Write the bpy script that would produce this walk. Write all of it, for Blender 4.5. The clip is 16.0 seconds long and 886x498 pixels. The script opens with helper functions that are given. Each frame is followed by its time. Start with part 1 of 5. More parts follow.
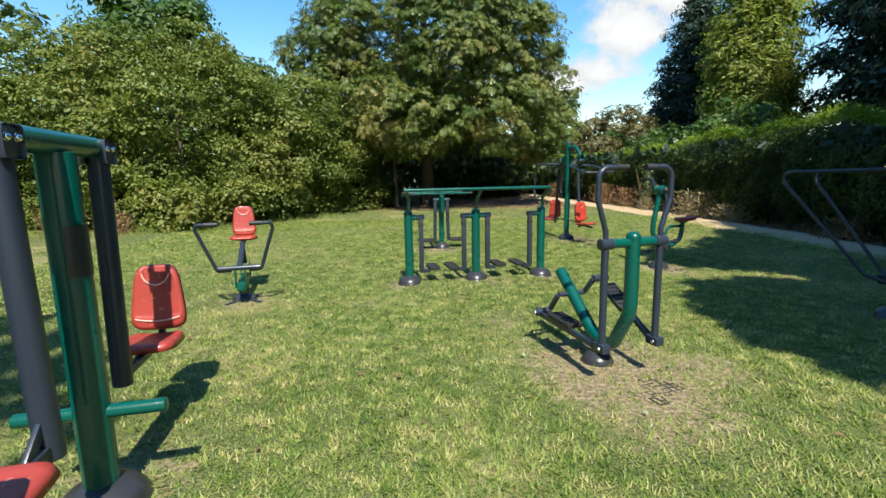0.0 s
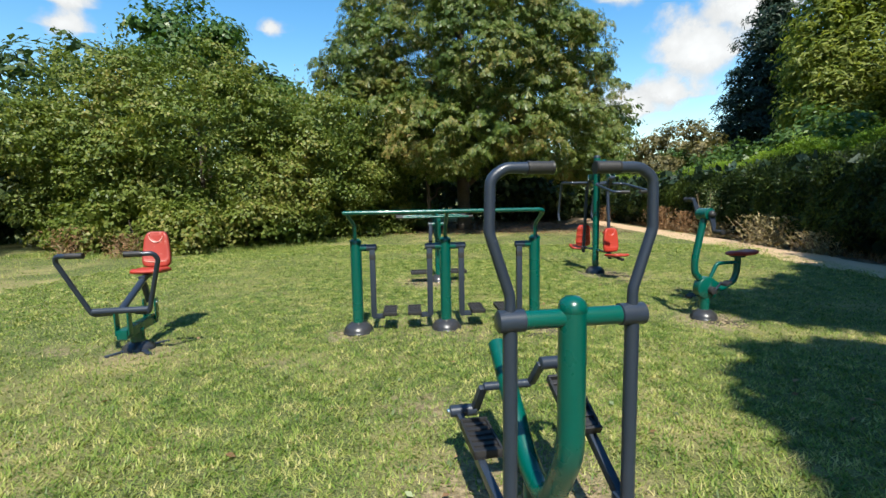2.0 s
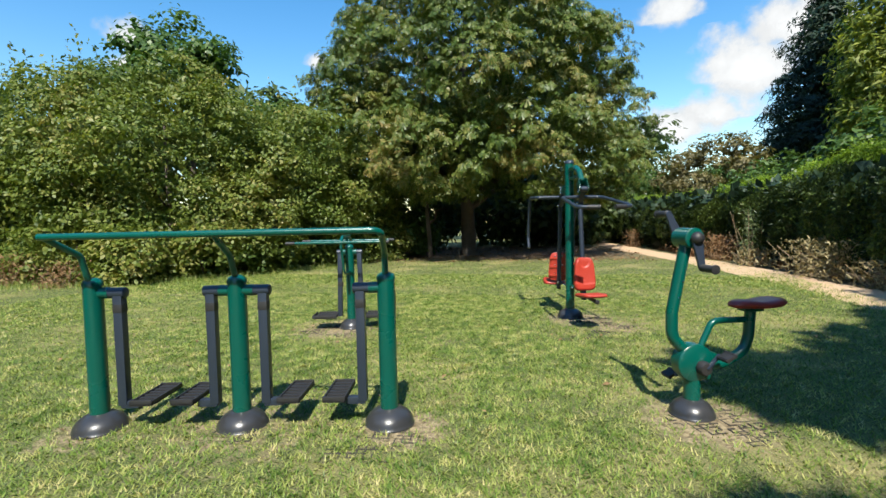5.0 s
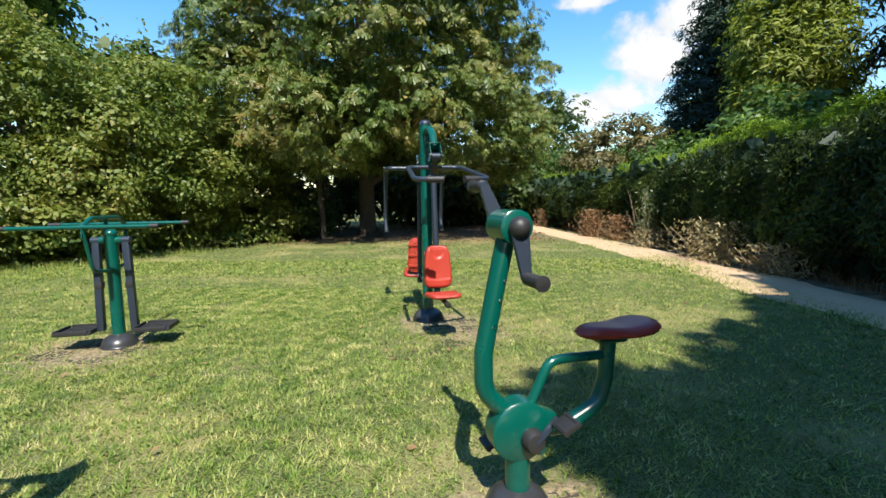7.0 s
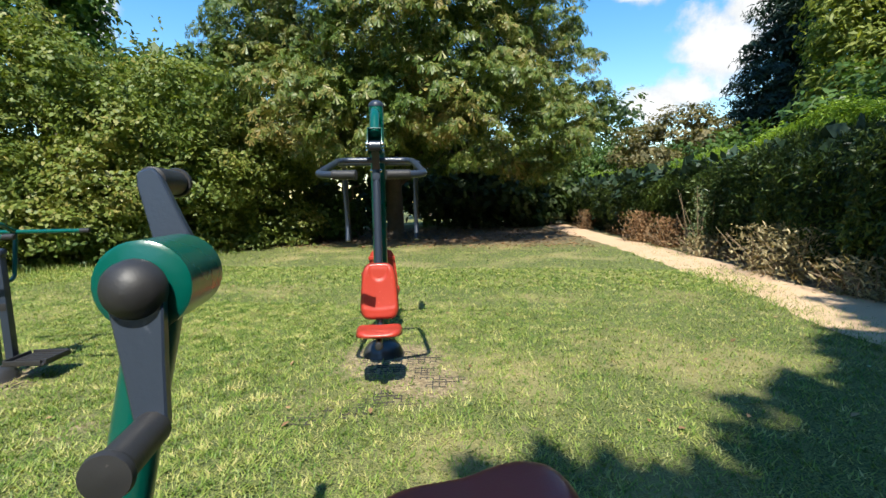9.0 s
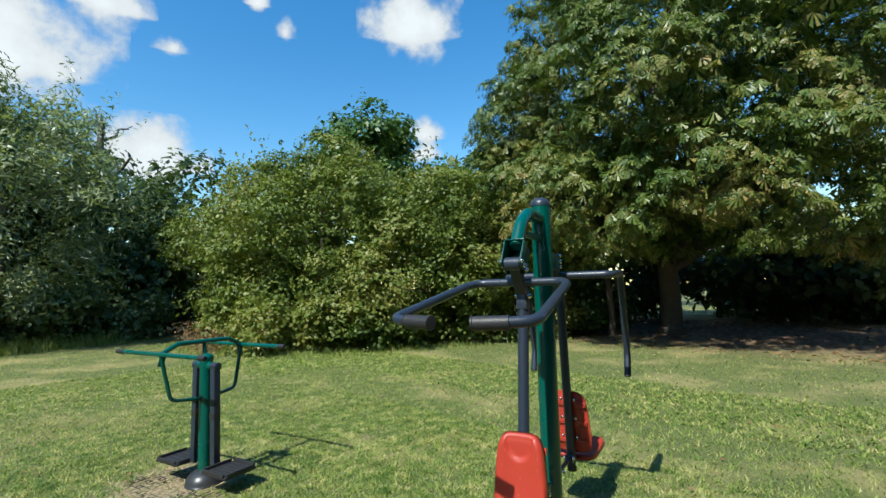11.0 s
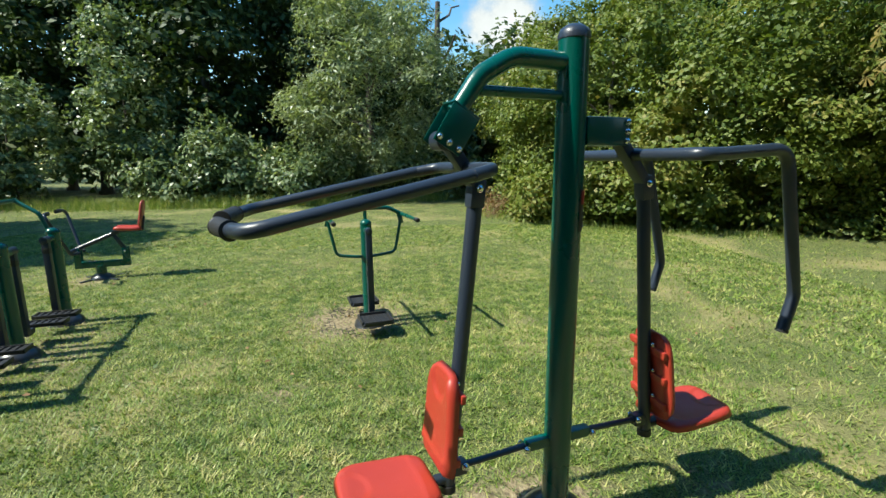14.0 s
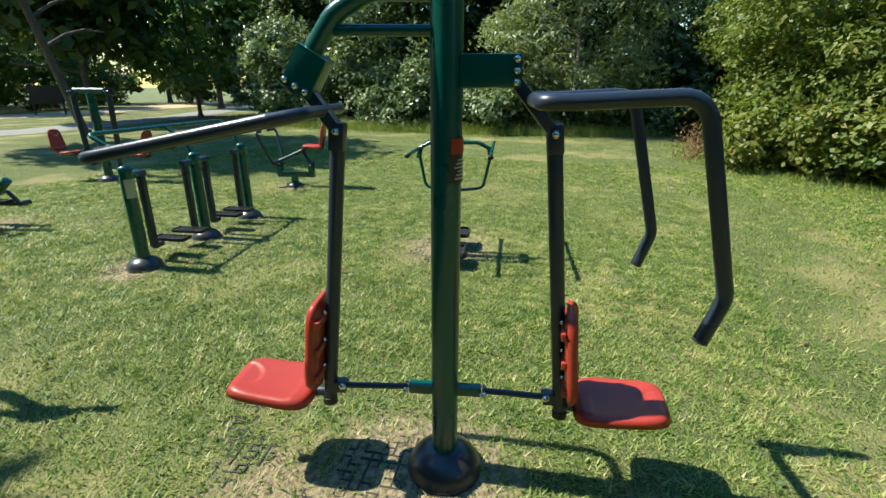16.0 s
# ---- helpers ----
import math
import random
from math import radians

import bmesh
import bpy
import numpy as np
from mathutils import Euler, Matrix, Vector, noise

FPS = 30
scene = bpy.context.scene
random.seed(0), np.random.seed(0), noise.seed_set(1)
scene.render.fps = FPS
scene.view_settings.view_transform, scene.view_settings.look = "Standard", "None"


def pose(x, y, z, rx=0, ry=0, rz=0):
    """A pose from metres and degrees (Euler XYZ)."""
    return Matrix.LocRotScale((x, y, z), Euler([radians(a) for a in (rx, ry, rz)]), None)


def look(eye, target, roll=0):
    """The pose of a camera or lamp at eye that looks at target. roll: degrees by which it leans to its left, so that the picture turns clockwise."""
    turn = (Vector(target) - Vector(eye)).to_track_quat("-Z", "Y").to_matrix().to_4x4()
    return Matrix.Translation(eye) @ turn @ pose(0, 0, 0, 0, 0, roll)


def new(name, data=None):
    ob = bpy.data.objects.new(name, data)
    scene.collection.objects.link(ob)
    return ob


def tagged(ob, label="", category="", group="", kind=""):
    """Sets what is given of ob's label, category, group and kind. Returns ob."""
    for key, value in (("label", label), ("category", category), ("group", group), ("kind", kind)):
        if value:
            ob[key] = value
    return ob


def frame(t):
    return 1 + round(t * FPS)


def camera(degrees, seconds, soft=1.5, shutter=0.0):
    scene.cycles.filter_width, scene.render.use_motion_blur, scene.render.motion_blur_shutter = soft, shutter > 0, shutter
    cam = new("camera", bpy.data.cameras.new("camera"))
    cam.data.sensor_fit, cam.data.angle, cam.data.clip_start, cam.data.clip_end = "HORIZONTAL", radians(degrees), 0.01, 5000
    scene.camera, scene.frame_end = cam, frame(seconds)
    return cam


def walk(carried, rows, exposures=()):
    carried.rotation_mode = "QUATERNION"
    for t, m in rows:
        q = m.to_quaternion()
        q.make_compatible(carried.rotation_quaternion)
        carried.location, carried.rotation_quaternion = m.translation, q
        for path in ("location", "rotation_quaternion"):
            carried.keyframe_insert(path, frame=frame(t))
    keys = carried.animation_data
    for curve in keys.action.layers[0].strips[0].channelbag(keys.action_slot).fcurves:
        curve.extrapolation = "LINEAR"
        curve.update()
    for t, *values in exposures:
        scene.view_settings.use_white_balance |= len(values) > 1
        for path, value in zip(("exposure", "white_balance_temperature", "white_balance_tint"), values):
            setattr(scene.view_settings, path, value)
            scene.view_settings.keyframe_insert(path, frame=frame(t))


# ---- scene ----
cam = camera(86.9, 16.0, soft=1.5)
PATH = [
    (0, (-0.019, -0.08, 1.507), (-0.033, 1.895, 1.193), -1.0),
    (0.5, (0.28, 0.312, 1.491), (0.268, 2.297, 1.25), -0.9),
    (1, (0.538, 0.747, 1.449), (0.517, 2.734, 1.217), -0.9),
    (1.5, (0.773, 1.106, 1.417), (0.585, 3.085, 1.198), -0.9),
    (2, (1.067, 1.526, 1.436), (0.801, 3.497, 1.223), -1.0),
    (2.5, (1.301, 1.926, 1.422), (1.036, 3.897, 1.212), -0.9),
    (3, (1.602, 2.29, 1.459), (1.338, 4.261, 1.247), -0.8),
    (3.2, (1.694, 2.442, 1.459), (1.426, 4.413, 1.245), -0.7),
    (5.3, (2.561, 4.012, 1.326), (2.116, 5.96, 1.229), -1.3),
    (5.5, (2.639, 4.114, 1.332), (2.22, 6.066, 1.222), -1.2),
    (6, (2.829, 4.575, 1.298), (2.536, 6.548, 1.153), -1.2),
    (6.5, (3.028, 4.984, 1.28), (2.849, 6.968, 1.098), -1.1),
    (7, (3.24, 5.455, 1.311), (3.117, 7.441, 1.109), -0.9),
    (7.5, (3.388, 5.824, 1.282), (3.313, 7.812, 1.077), -0.9),
    (8, (3.638, 6.132, 1.264), (3.609, 8.113, 0.986), -0.8),
    (9.2, (4.02, 6.85, 1.34), (3.56, 8.78, 1.16), -1.0),
    (10.3, (4.179, 7.615, 1.484), (3.097, 9.296, 1.42), -1.3),
    (10.5, (4.257, 7.707, 1.537), (3.092, 9.333, 1.544), -1.3),
    (11, (4.342, 8.029, 1.626), (2.962, 9.466, 1.795), -1.4),
    (11.5, (4.312, 8.307, 1.656), (2.621, 9.359, 1.846), -1.2),
    (12, (4.404, 8.683, 1.737), (2.638, 9.607, 1.912), -1.0),
    (12.5, (4.391, 8.991, 1.706), (2.564, 9.802, 1.766), -0.8),
    (13, (4.431, 9.317, 1.687), (2.53, 9.93, 1.588), -0.6),
    (13.5, (4.578, 9.594, 1.696), (2.631, 9.984, 1.461), -0.7),
    (14, (4.611, 9.891, 1.678), (2.656, 10.093, 1.306), -0.4),
    (14.5, (4.606, 10.187, 1.673), (2.668, 10.206, 1.179), -0.1),
    (15, (4.673, 10.525, 1.678), (2.772, 10.345, 1.084), 0.9),
    (15.5, (4.551, 10.935, 1.709), (2.713, 10.516, 1.042), 0.3),
    (16, (4.433, 11.245, 1.733), (2.671, 10.56, 1.082), 0.2),
]
walk(cam, [(t, look(eye, target, roll)) for t, eye, target, roll in PATH], exposures=[(0, 0.7, 6500, 8), (2.5, 0.62, 6500, 7), (5.5, 0.72, 6500, 8), (8, 0.84, 6500, 9), (10.3, 0.72, 6500, 5), (11, 0.5, 6100, 3), (12.5, 0.48, 6150, 2), (13.5, 0.62, 6400, 1), (14.5, 0.76, 6500, 0), (16, 0.74, 6500, 0)])

# ---- world and sun ----
SUN_AZ, SUN_EL = 168.5, 52.0  # compass bearing of the sun (north is +y) and its height
world = bpy.data.worlds.new("sky")
scene.world = world
world.use_nodes = True
wn = world.node_tree.nodes
sky = wn.new("ShaderNodeTexSky")
sky.sky_type, sky.sun_disc = "NISHITA", False
sky.sun_elevation, sky.sun_rotation = radians(SUN_EL), radians(SUN_AZ)
sky.air_density, sky.dust_density, sky.ozone_density = 1.25, 0.25, 1.0
wn["Background"].inputs["Strength"].default_value = 0.135
vivid = wn.new("ShaderNodeHueSaturation")
vivid.inputs["Saturation"].default_value = 1.42
world.node_tree.links.new(sky.outputs[0], vivid.inputs["Color"])
world.node_tree.links.new(vivid.outputs[0], wn["Background"].inputs[0])
sun = new("sun", bpy.data.lights.new("sun", "SUN"))
sun.data.energy, sun.data.angle, sun.data.color = 5.0, radians(0.6), (1.0, 0.95, 0.86)
az, el = radians(SUN_AZ), radians(SUN_EL)
sun_dir = Vector((math.sin(az) * math.cos(el), math.cos(az) * math.cos(el), math.sin(el)))
sun.matrix_world = look(sun_dir * 60, (0, 0, 0))
rng = np.random.default_rng(7)


# ---- materials ----
def material(name, colour, rough=0.5, metal=0.0, colour2=None, scale=8.0, bump=0.0, bump_scale=40.0, coat=0.0, wear=None, wear_at=0.68):
    """Paint, plastic or metal: two tones at a large scale, fine relief, and chips or dust where wear gives a colour."""
    m = bpy.data.materials.new(name)
    m.use_nodes = True
    n, l = m.node_tree.nodes, m.node_tree.links
    b = n["Principled BSDF"]
    b.inputs["Roughness"].default_value, b.inputs["Metallic"].default_value = rough, metal
    b.inputs["Coat Weight"].default_value = coat
    b.inputs["Coat Roughness"].default_value = 0.12
    tc = n.new("ShaderNodeTexCoord")
    big = n.new("ShaderNodeTexNoise")
    big.inputs["Scale"].default_value, big.inputs["Detail"].default_value = scale, 6
    l.new(tc.outputs["Object"], big.inputs["Vector"])
    mix = n.new("ShaderNodeMix")
    mix.data_type = "RGBA"
    mix.inputs[6].default_value = (*colour, 1)
    mix.inputs[7].default_value = (*(colour2 or [c * 0.8 for c in colour]), 1)
    l.new(big.outputs["Fac"], mix.inputs[0])
    out = mix.outputs[2]
    if wear:
        fine = n.new("ShaderNodeTexNoise")
        fine.inputs["Scale"].default_value, fine.inputs["Detail"].default_value = scale * 5, 8
        l.new(tc.outputs["Object"], fine.inputs["Vector"])
        ramp = n.new("ShaderNodeMapRange")
        ramp.inputs[1].default_value, ramp.inputs[2].default_value = wear_at, wear_at + 0.08
        l.new(fine.outputs["Fac"], ramp.inputs[0])
        mix2 = n.new("ShaderNodeMix")
        mix2.data_type = "RGBA"
        l.new(ramp.outputs[0], mix2.inputs[0])
        l.new(out, mix2.inputs[6])
        mix2.inputs[7].default_value = (*wear, 1)
        out = mix2.outputs[2]
    l.new(out, b.inputs["Base Color"])
    rr = n.new("ShaderNodeMapRange")
    rr.inputs[3].default_value, rr.inputs[4].default_value = rough * 0.8, min(1, rough * 1.3)
    l.new(big.outputs["Fac"], rr.inputs[0])
    l.new(rr.outputs[0], b.inputs["Roughness"])
    if bump:
        bn = n.new("ShaderNodeTexNoise")
        bn.inputs["Scale"].default_value, bn.inputs["Detail"].default_value = bump_scale, 5
        l.new(tc.outputs["Object"], bn.inputs["Vector"])
        bp = n.new("ShaderNodeBump")
        bp.inputs["Strength"].default_value, bp.inputs["Distance"].default_value = bump, 0.01
        l.new(bn.outputs["Fac"], bp.inputs["Height"])
        l.new(bp.outputs[0], b.inputs["Normal"])
    return m


def foliage(name, tones, spread=0.35, rough=0.45, through_leaf=0.3, patch=0.5, contrast=1.0):
    """Leaves: a tone for each leaf, slow drift over the crown, light passing through them."""
    m = bpy.data.materials.new(name)
    m.use_nodes = True
    n, l = m.node_tree.nodes, m.node_tree.links
    b, out = n["Principled BSDF"], n["Material Output"]
    geo = n.new("ShaderNodeNewGeometry")
    tc = n.new("ShaderNodeTexCoord")
    drift = n.new("ShaderNodeTexNoise")
    drift.inputs["Scale"].default_value, drift.inputs["Detail"].default_value = patch, 3
    l.new(tc.outputs["Object"], drift.inputs["Vector"])
    sub = n.new("ShaderNodeMath")
    sub.operation = "MULTIPLY_ADD"
    sub.inputs[1].default_value, sub.inputs[2].default_value = spread * 2, -spread
    l.new(geo.outputs["Random Per Island"], sub.inputs[0])
    add = n.new("ShaderNodeMath")
    add.operation = "ADD"
    l.new(sub.outputs[0], add.inputs[0])
    steep = n.new("ShaderNodeMath")
    steep.operation = "MULTIPLY_ADD"
    steep.inputs[1].default_value, steep.inputs[2].default_value = contrast, 0.5 - 0.5 * contrast
    l.new(drift.outputs["Fac"], steep.inputs[0])
    l.new(steep.outputs[0], add.inputs[1])
    ramp = n.new("ShaderNodeValToRGB")
    el = ramp.color_ramp.elements
    for i, (at, c) in enumerate(tones):
        e = el[i] if i < 2 else el.new(at)
        e.position, e.color = at, (*c, 1)
    l.new(add.outputs[0], ramp.inputs[0])
    l.new(ramp.outputs[0], b.inputs["Base Color"])
    b.inputs["Roughness"].default_value = rough
    b.inputs["Specular IOR Level"].default_value = 0.35
    tr = n.new("ShaderNodeBsdfTranslucent")
    warm = n.new("ShaderNodeMix")
    warm.data_type, warm.blend_type = "RGBA", "MULTIPLY"
    warm.inputs[0].default_value = 1
    warm.inputs[7].default_value = (1.25, 1.3, 0.6, 1)
    l.new(ramp.outputs[0], warm.inputs[6])
    l.new(warm.outputs[2], tr.inputs[0])
    mix = n.new("ShaderNodeMixShader")
    mix.inputs[0].default_value = through_leaf
    l.new(b.outputs[0], mix.inputs[1])
    l.new(tr.outputs[0], mix.inputs[2])
    l.new(mix.outputs[0], out.inputs[0])
    return m


GREEN = material("green_paint", (0.0, 0.085, 0.064), 0.27, 0, (0.0, 0.068, 0.051), 5, 0.05, 90, 0.3, (0.015, 0.13, 0.09), 0.7)
GREY = material("slate_paint", (0.025, 0.035, 0.055), 0.36, 0, (0.02, 0.028, 0.044), 6, 0.06, 90, 0.12, (0.07, 0.08, 0.1), 0.7)
RED = material("red_plastic", (0.43, 0.045, 0.025), 0.4, 0, (0.36, 0.036, 0.022), 7, 0.12, 160, 0.1, (0.48, 0.09, 0.06), 0.66)
SCUFFED_RED = material("scuffed_red_plastic", (0.4, 0.055, 0.038), 0.42, 0, (0.3, 0.038, 0.028), 6, 0.12, 160, 0.1, (0.5, 0.2, 0.15), 0.62)
MAROON = material("maroon_vinyl", (0.33, 0.04, 0.028), 0.42, 0, (0.25, 0.028, 0.022), 6, 0.06, 120, 0.12)
PALE = material("scuffed_edge", (0.75, 0.5, 0.42), 0.6, 0, (0.65, 0.32, 0.26), 30)
BLACK = material("black_rubber", (0.016, 0.016, 0.018), 0.5, 0, (0.028, 0.027, 0.027), 20, 0.06, 200, 0.0, (0.1, 0.09, 0.08), 0.7)
MATTING = material("worn_mat_rubber", (0.03, 0.027, 0.022), 0.8, 0, (0.065, 0.055, 0.04), 14, 0.3, 120)
DOME = material("dark_dome_plastic", (0.024, 0.026, 0.03), 0.3, 0, (0.042, 0.042, 0.044), 10, 0.08, 60, 0.15, (0.13, 0.11, 0.085), 0.68)
CHROME = material("chrome", (0.8, 0.8, 0.8), 0.14, 1.0, (0.7, 0.7, 0.7), 30)
BARK = material("bark", (0.13, 0.1, 0.075), 0.9, 0, (0.06, 0.048, 0.038), 6, 0.9, 14)
SAND = material("sandy_path", (0.6, 0.42, 0.26), 0.95, 0, (0.47, 0.32, 0.195), 1.4, 0.5, 60, 0, (0.33, 0.24, 0.15), 0.64)
TARMAC = material("worn_tarmac", (0.3, 0.28, 0.26), 0.9, 0, (0.22, 0.2, 0.18), 1.0, 0.4, 80)
TWIG = material("dead_twigs", (0.3, 0.23, 0.14), 0.9, 0, (0.2, 0.14, 0.085), 8)
SIGN = material("sticker_dark", (0.03, 0.03, 0.03), 0.35)
SIGN_RED = material("sticker_red", (0.5, 0.03, 0.025), 0.35)
SIGN_PALE = material("sticker_pale", (0.55, 0.5, 0.33), 0.45)
BOARD = material("notice_board_brown", (0.05, 0.04, 0.035), 0.6)

CHESTNUT = foliage("chestnut_leaves", [(0.0, (0.038, 0.072, 0.013)), (1.0, (0.31, 0.23, 0.075)), (0.35, (0.082, 0.128, 0.022)), (0.62, (0.145, 0.178, 0.038)), (0.82, (0.215, 0.2, 0.055))], 0.3, 0.42, 0.22, 0.45, 1.6)
SHRUB = foliage("shrub_leaves", [(0.0, (0.054, 0.096, 0.015)), (1.0, (0.315, 0.275, 0.083)), (0.4, (0.126, 0.17, 0.03)), (0.7, (0.19, 0.225, 0.045))], 0.32, 0.5, 0.34, 0.6, 1.5)
ASH = foliage("ash_leaves", [(0.0, (0.035, 0.08, 0.015)), (1.0, (0.13, 0.2, 0.05)), (0.5, (0.07, 0.13, 0.026))], 0.36, 0.42)
WILLOW = foliage("willow_leaves", [(0.0, (0.095, 0.135, 0.06)), (1.0, (0.42, 0.46, 0.28)), (0.5, (0.205, 0.25, 0.12))], 0.4, 0.36, 0.36)
DARKLEAF = foliage("dark_leaves", [(0.0, (0.02, 0.042, 0.012)), (1.0, (0.13, 0.165, 0.06)), (0.55, (0.055, 0.09, 0.025))], 0.36, 0.5)
PALELEAF = foliage("pale_bush_leaves", [(0.0, (0.055, 0.09, 0.032)), (1.0, (0.42, 0.46, 0.28)), (0.55, (0.17, 0.23, 0.1))], 0.42, 0.36, 0.3, 0.8, 1.6)
# Dark face and bright top of one hedge: light and shade put into colour.
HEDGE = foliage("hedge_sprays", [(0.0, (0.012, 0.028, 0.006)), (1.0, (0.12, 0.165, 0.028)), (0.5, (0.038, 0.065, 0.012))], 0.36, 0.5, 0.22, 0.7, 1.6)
HEDGE_TOP_LIT = foliage("hedge_sprays_sunlit", [(0.0, (0.1, 0.18, 0.02)), (1.0, (0.34, 0.44, 0.07)), (0.5, (0.19, 0.29, 0.036))], 0.36, 0.45, 0.4)
CYPRESS = foliage("cypress_sprays", [(0.0, (0.1, 0.14, 0.02)), (1.0, (0.36, 0.37, 0.08)), (0.5, (0.21, 0.25, 0.045))], 0.36, 0.55, 0.42)
# Needle colour of the conifers, reused as painted shade inside the hedge.
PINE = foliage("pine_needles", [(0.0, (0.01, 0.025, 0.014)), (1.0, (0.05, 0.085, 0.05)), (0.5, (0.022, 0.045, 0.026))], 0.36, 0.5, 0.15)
RUSSET = foliage("russet_leaves", [(0.0, (0.07, 0.068, 0.025)), (1.0, (0.27, 0.22, 0.1)), (0.5, (0.145, 0.13, 0.055))], 0.36, 0.5)
BROWNLEAF = foliage("dead_leaves", [(0.0, (0.13, 0.07, 0.03)), (1.0, (0.42, 0.27, 0.14)), (0.5, (0.25, 0.14, 0.07))], 0.4, 0.8, 0.15)
DRYLEAF = foliage("straw_leaves", [(0.0, (0.16, 0.13, 0.06)), (1.0, (0.5, 0.42, 0.24)), (0.5, (0.32, 0.26, 0.13))], 0.4, 0.7, 0.2)
GRASS = foliage("grass_blades", [(0.0, (0.066, 0.125, 0.018)), (1.0, (0.54, 0.47, 0.21)), (0.3, (0.13, 0.205, 0.032)), (0.54, (0.235, 0.305, 0.062)), (0.82, (0.385, 0.39, 0.125))], 0.34, 0.45, 0.3, 5.5, 2.0)


# ---- mesh helpers ----
def fast_mesh(name, verts, faces):
    """A mesh from arrays: verts (n, 3), faces (m, k)."""
    me = bpy.data.meshes.new(name)
    verts = np.ascontiguousarray(verts, dtype=np.float32)
    faces = np.ascontiguousarray(faces, dtype=np.int32)
    me.vertices.add(len(verts))
    me.vertices.foreach_set("co", verts.ravel())
    me.loops.add(faces.size)
    me.loops.foreach_set("vertex_index", faces.ravel())
    me.polygons.add(len(faces))
    me.polygons.foreach_set("loop_start", np.arange(len(faces), dtype=np.int32) * faces.shape[1])
    me.update(calc_edges=True)
    return me


def place(name, me, mat, parent=None, label="", smooth=True):
    me.materials.append(mat)
    if smooth:
        me.polygons.foreach_set("use_smooth", np.ones(len(me.polygons), dtype=bool))
    ob = new(name, me)
    if parent:
        ob.parent = parent
    if label:
        ob["label"] = label
    return ob


def part(name, bm, mat, parent=None, label="", smooth=True):
    """Links a bmesh as one mesh object under a thing or a part."""
    me = bpy.data.meshes.new(name)
    bmesh.ops.recalc_face_normals(bm, faces=bm.faces)
    if smooth:
        for e in bm.edges:
            if len(e.link_faces) == 2 and e.calc_face_angle(0) > 0.7:
                e.smooth = False
    bm.to_mesh(me)
    bm.free()
    return place(name, me, mat, parent, label, smooth)


def thing(name, m, label, category, group=""):
    e = new(name)
    e.matrix_world = m
    e.empty_display_size = 0.2
    return tagged(e, label, category, group)


def rounded(pts, r):
    """A polyline with its corners rounded to radius r."""
    pts = [Vector(p) for p in pts]
    out = [pts[0]]
    for a, b, c in zip(pts, pts[1:], pts[2:]):
        d1, d2 = (a - b), (c - b)
        ang = d1.angle(d2)
        if ang > 3.0:
            out.append(b)
            continue
        cut = min(r / math.tan(ang / 2), d1.length * 0.48, d2.length * 0.48)
        p, q = b + d1.normalized() * cut, b + d2.normalized() * cut
        for i in range(7):
            t = i / 6
            out.append(p * (1 - t) ** 2 + b * (2 * t * (1 - t)) + q * t * t)
    out.append(pts[-1])
    return out


def sweep(bm, pts, r, seg=14, taper=None):
    """A round tube along pts with slightly rounded closed ends."""
    pts = [Vector(p) for p in pts]
    first, last = (pts[1] - pts[0]).normalized(), (pts[-1] - pts[-2]).normalized()
    e = min(r * 0.25, 0.006)
    path = [(pts[0], 0.72), (pts[0] + first * e, 1.0)] + [(p, 1.0) for p in pts[1:-1]] + [(pts[-1] - last * e, 1.0), (pts[-1], 0.72)]
    side = None
    rings = []
    for i, (p, k) in enumerate(path):
        a, b = path[max(i - 1, 0)][0], path[min(i + 1, len(path) - 1)][0]
        d = (b - a).normalized()
        if side is None:
            side = d.orthogonal().normalized()
        side = (side - d * side.dot(d)).normalized()
        up = d.cross(side)
        rr = r * k * (1 if taper is None else 1 + (taper - 1) * i / (len(path) - 1))
        rings.append([bm.verts.new(p + (side * math.cos(2 * math.pi * j / seg) + up * math.sin(2 * math.pi * j / seg)) * rr) for j in range(seg)])
    for u, v in zip(rings, rings[1:]):
        for j in range(seg):
            bm.faces.new((u[j], u[(j + 1) % seg], v[(j + 1) % seg], v[j]))
    bm.faces.new(rings[0][::-1])
    bm.faces.new(rings[-1])


def tube(name, pts, r, mat, parent, label="", bend=0.0, seg=14):
    bm = bmesh.new()
    sweep(bm, rounded(pts, bend) if bend and len(pts) > 2 else pts, r, seg)
    return part(name, bm, mat, parent, label)


def lathe(name, profile, mat, parent, m=None, label="", seg=24):
    """A turned body: profile of (radius, height), closed on the axis."""
    bm = bmesh.new()
    rings = [[bm.verts.new((r * math.cos(2 * math.pi * j / seg), r * math.sin(2 * math.pi * j / seg), z)) for j in range(seg)] for r, z in profile]
    for u, v in zip(rings, rings[1:]):
        for j in range(seg):
            bm.faces.new((u[j], u[(j + 1) % seg], v[(j + 1) % seg], v[j]))
    bm.faces.new(rings[0][::-1])
    bm.faces.new(rings[-1])
    if m:
        bm.transform(m)
    return part(name, bm, mat, parent, label)


def box(name, size, m, mat, parent, label="", bevel=0.006):
    bm = bmesh.new()
    bmesh.ops.create_cube(bm, size=1, matrix=m @ Matrix.Diagonal((*size, 1)))
    if bevel:
        bmesh.ops.bevel(bm, geom=bm.edges[:], offset=bevel, segments=2, affect="EDGES", profile=0.6)
    return part(name, bm, mat, parent, label)


def bar(name, a, b, w, h, mat, parent, label="", bevel=0.006):
    """A square bar from a to b, w across and h deep."""
    a, b = Vector(a), Vector(b)
    turn = (b - a).to_track_quat("Z", "Y").to_matrix().to_4x4()
    return box(name, (w, h, (b - a).length), Matrix.Translation((a + b) / 2) @ turn, mat, parent, label, bevel)


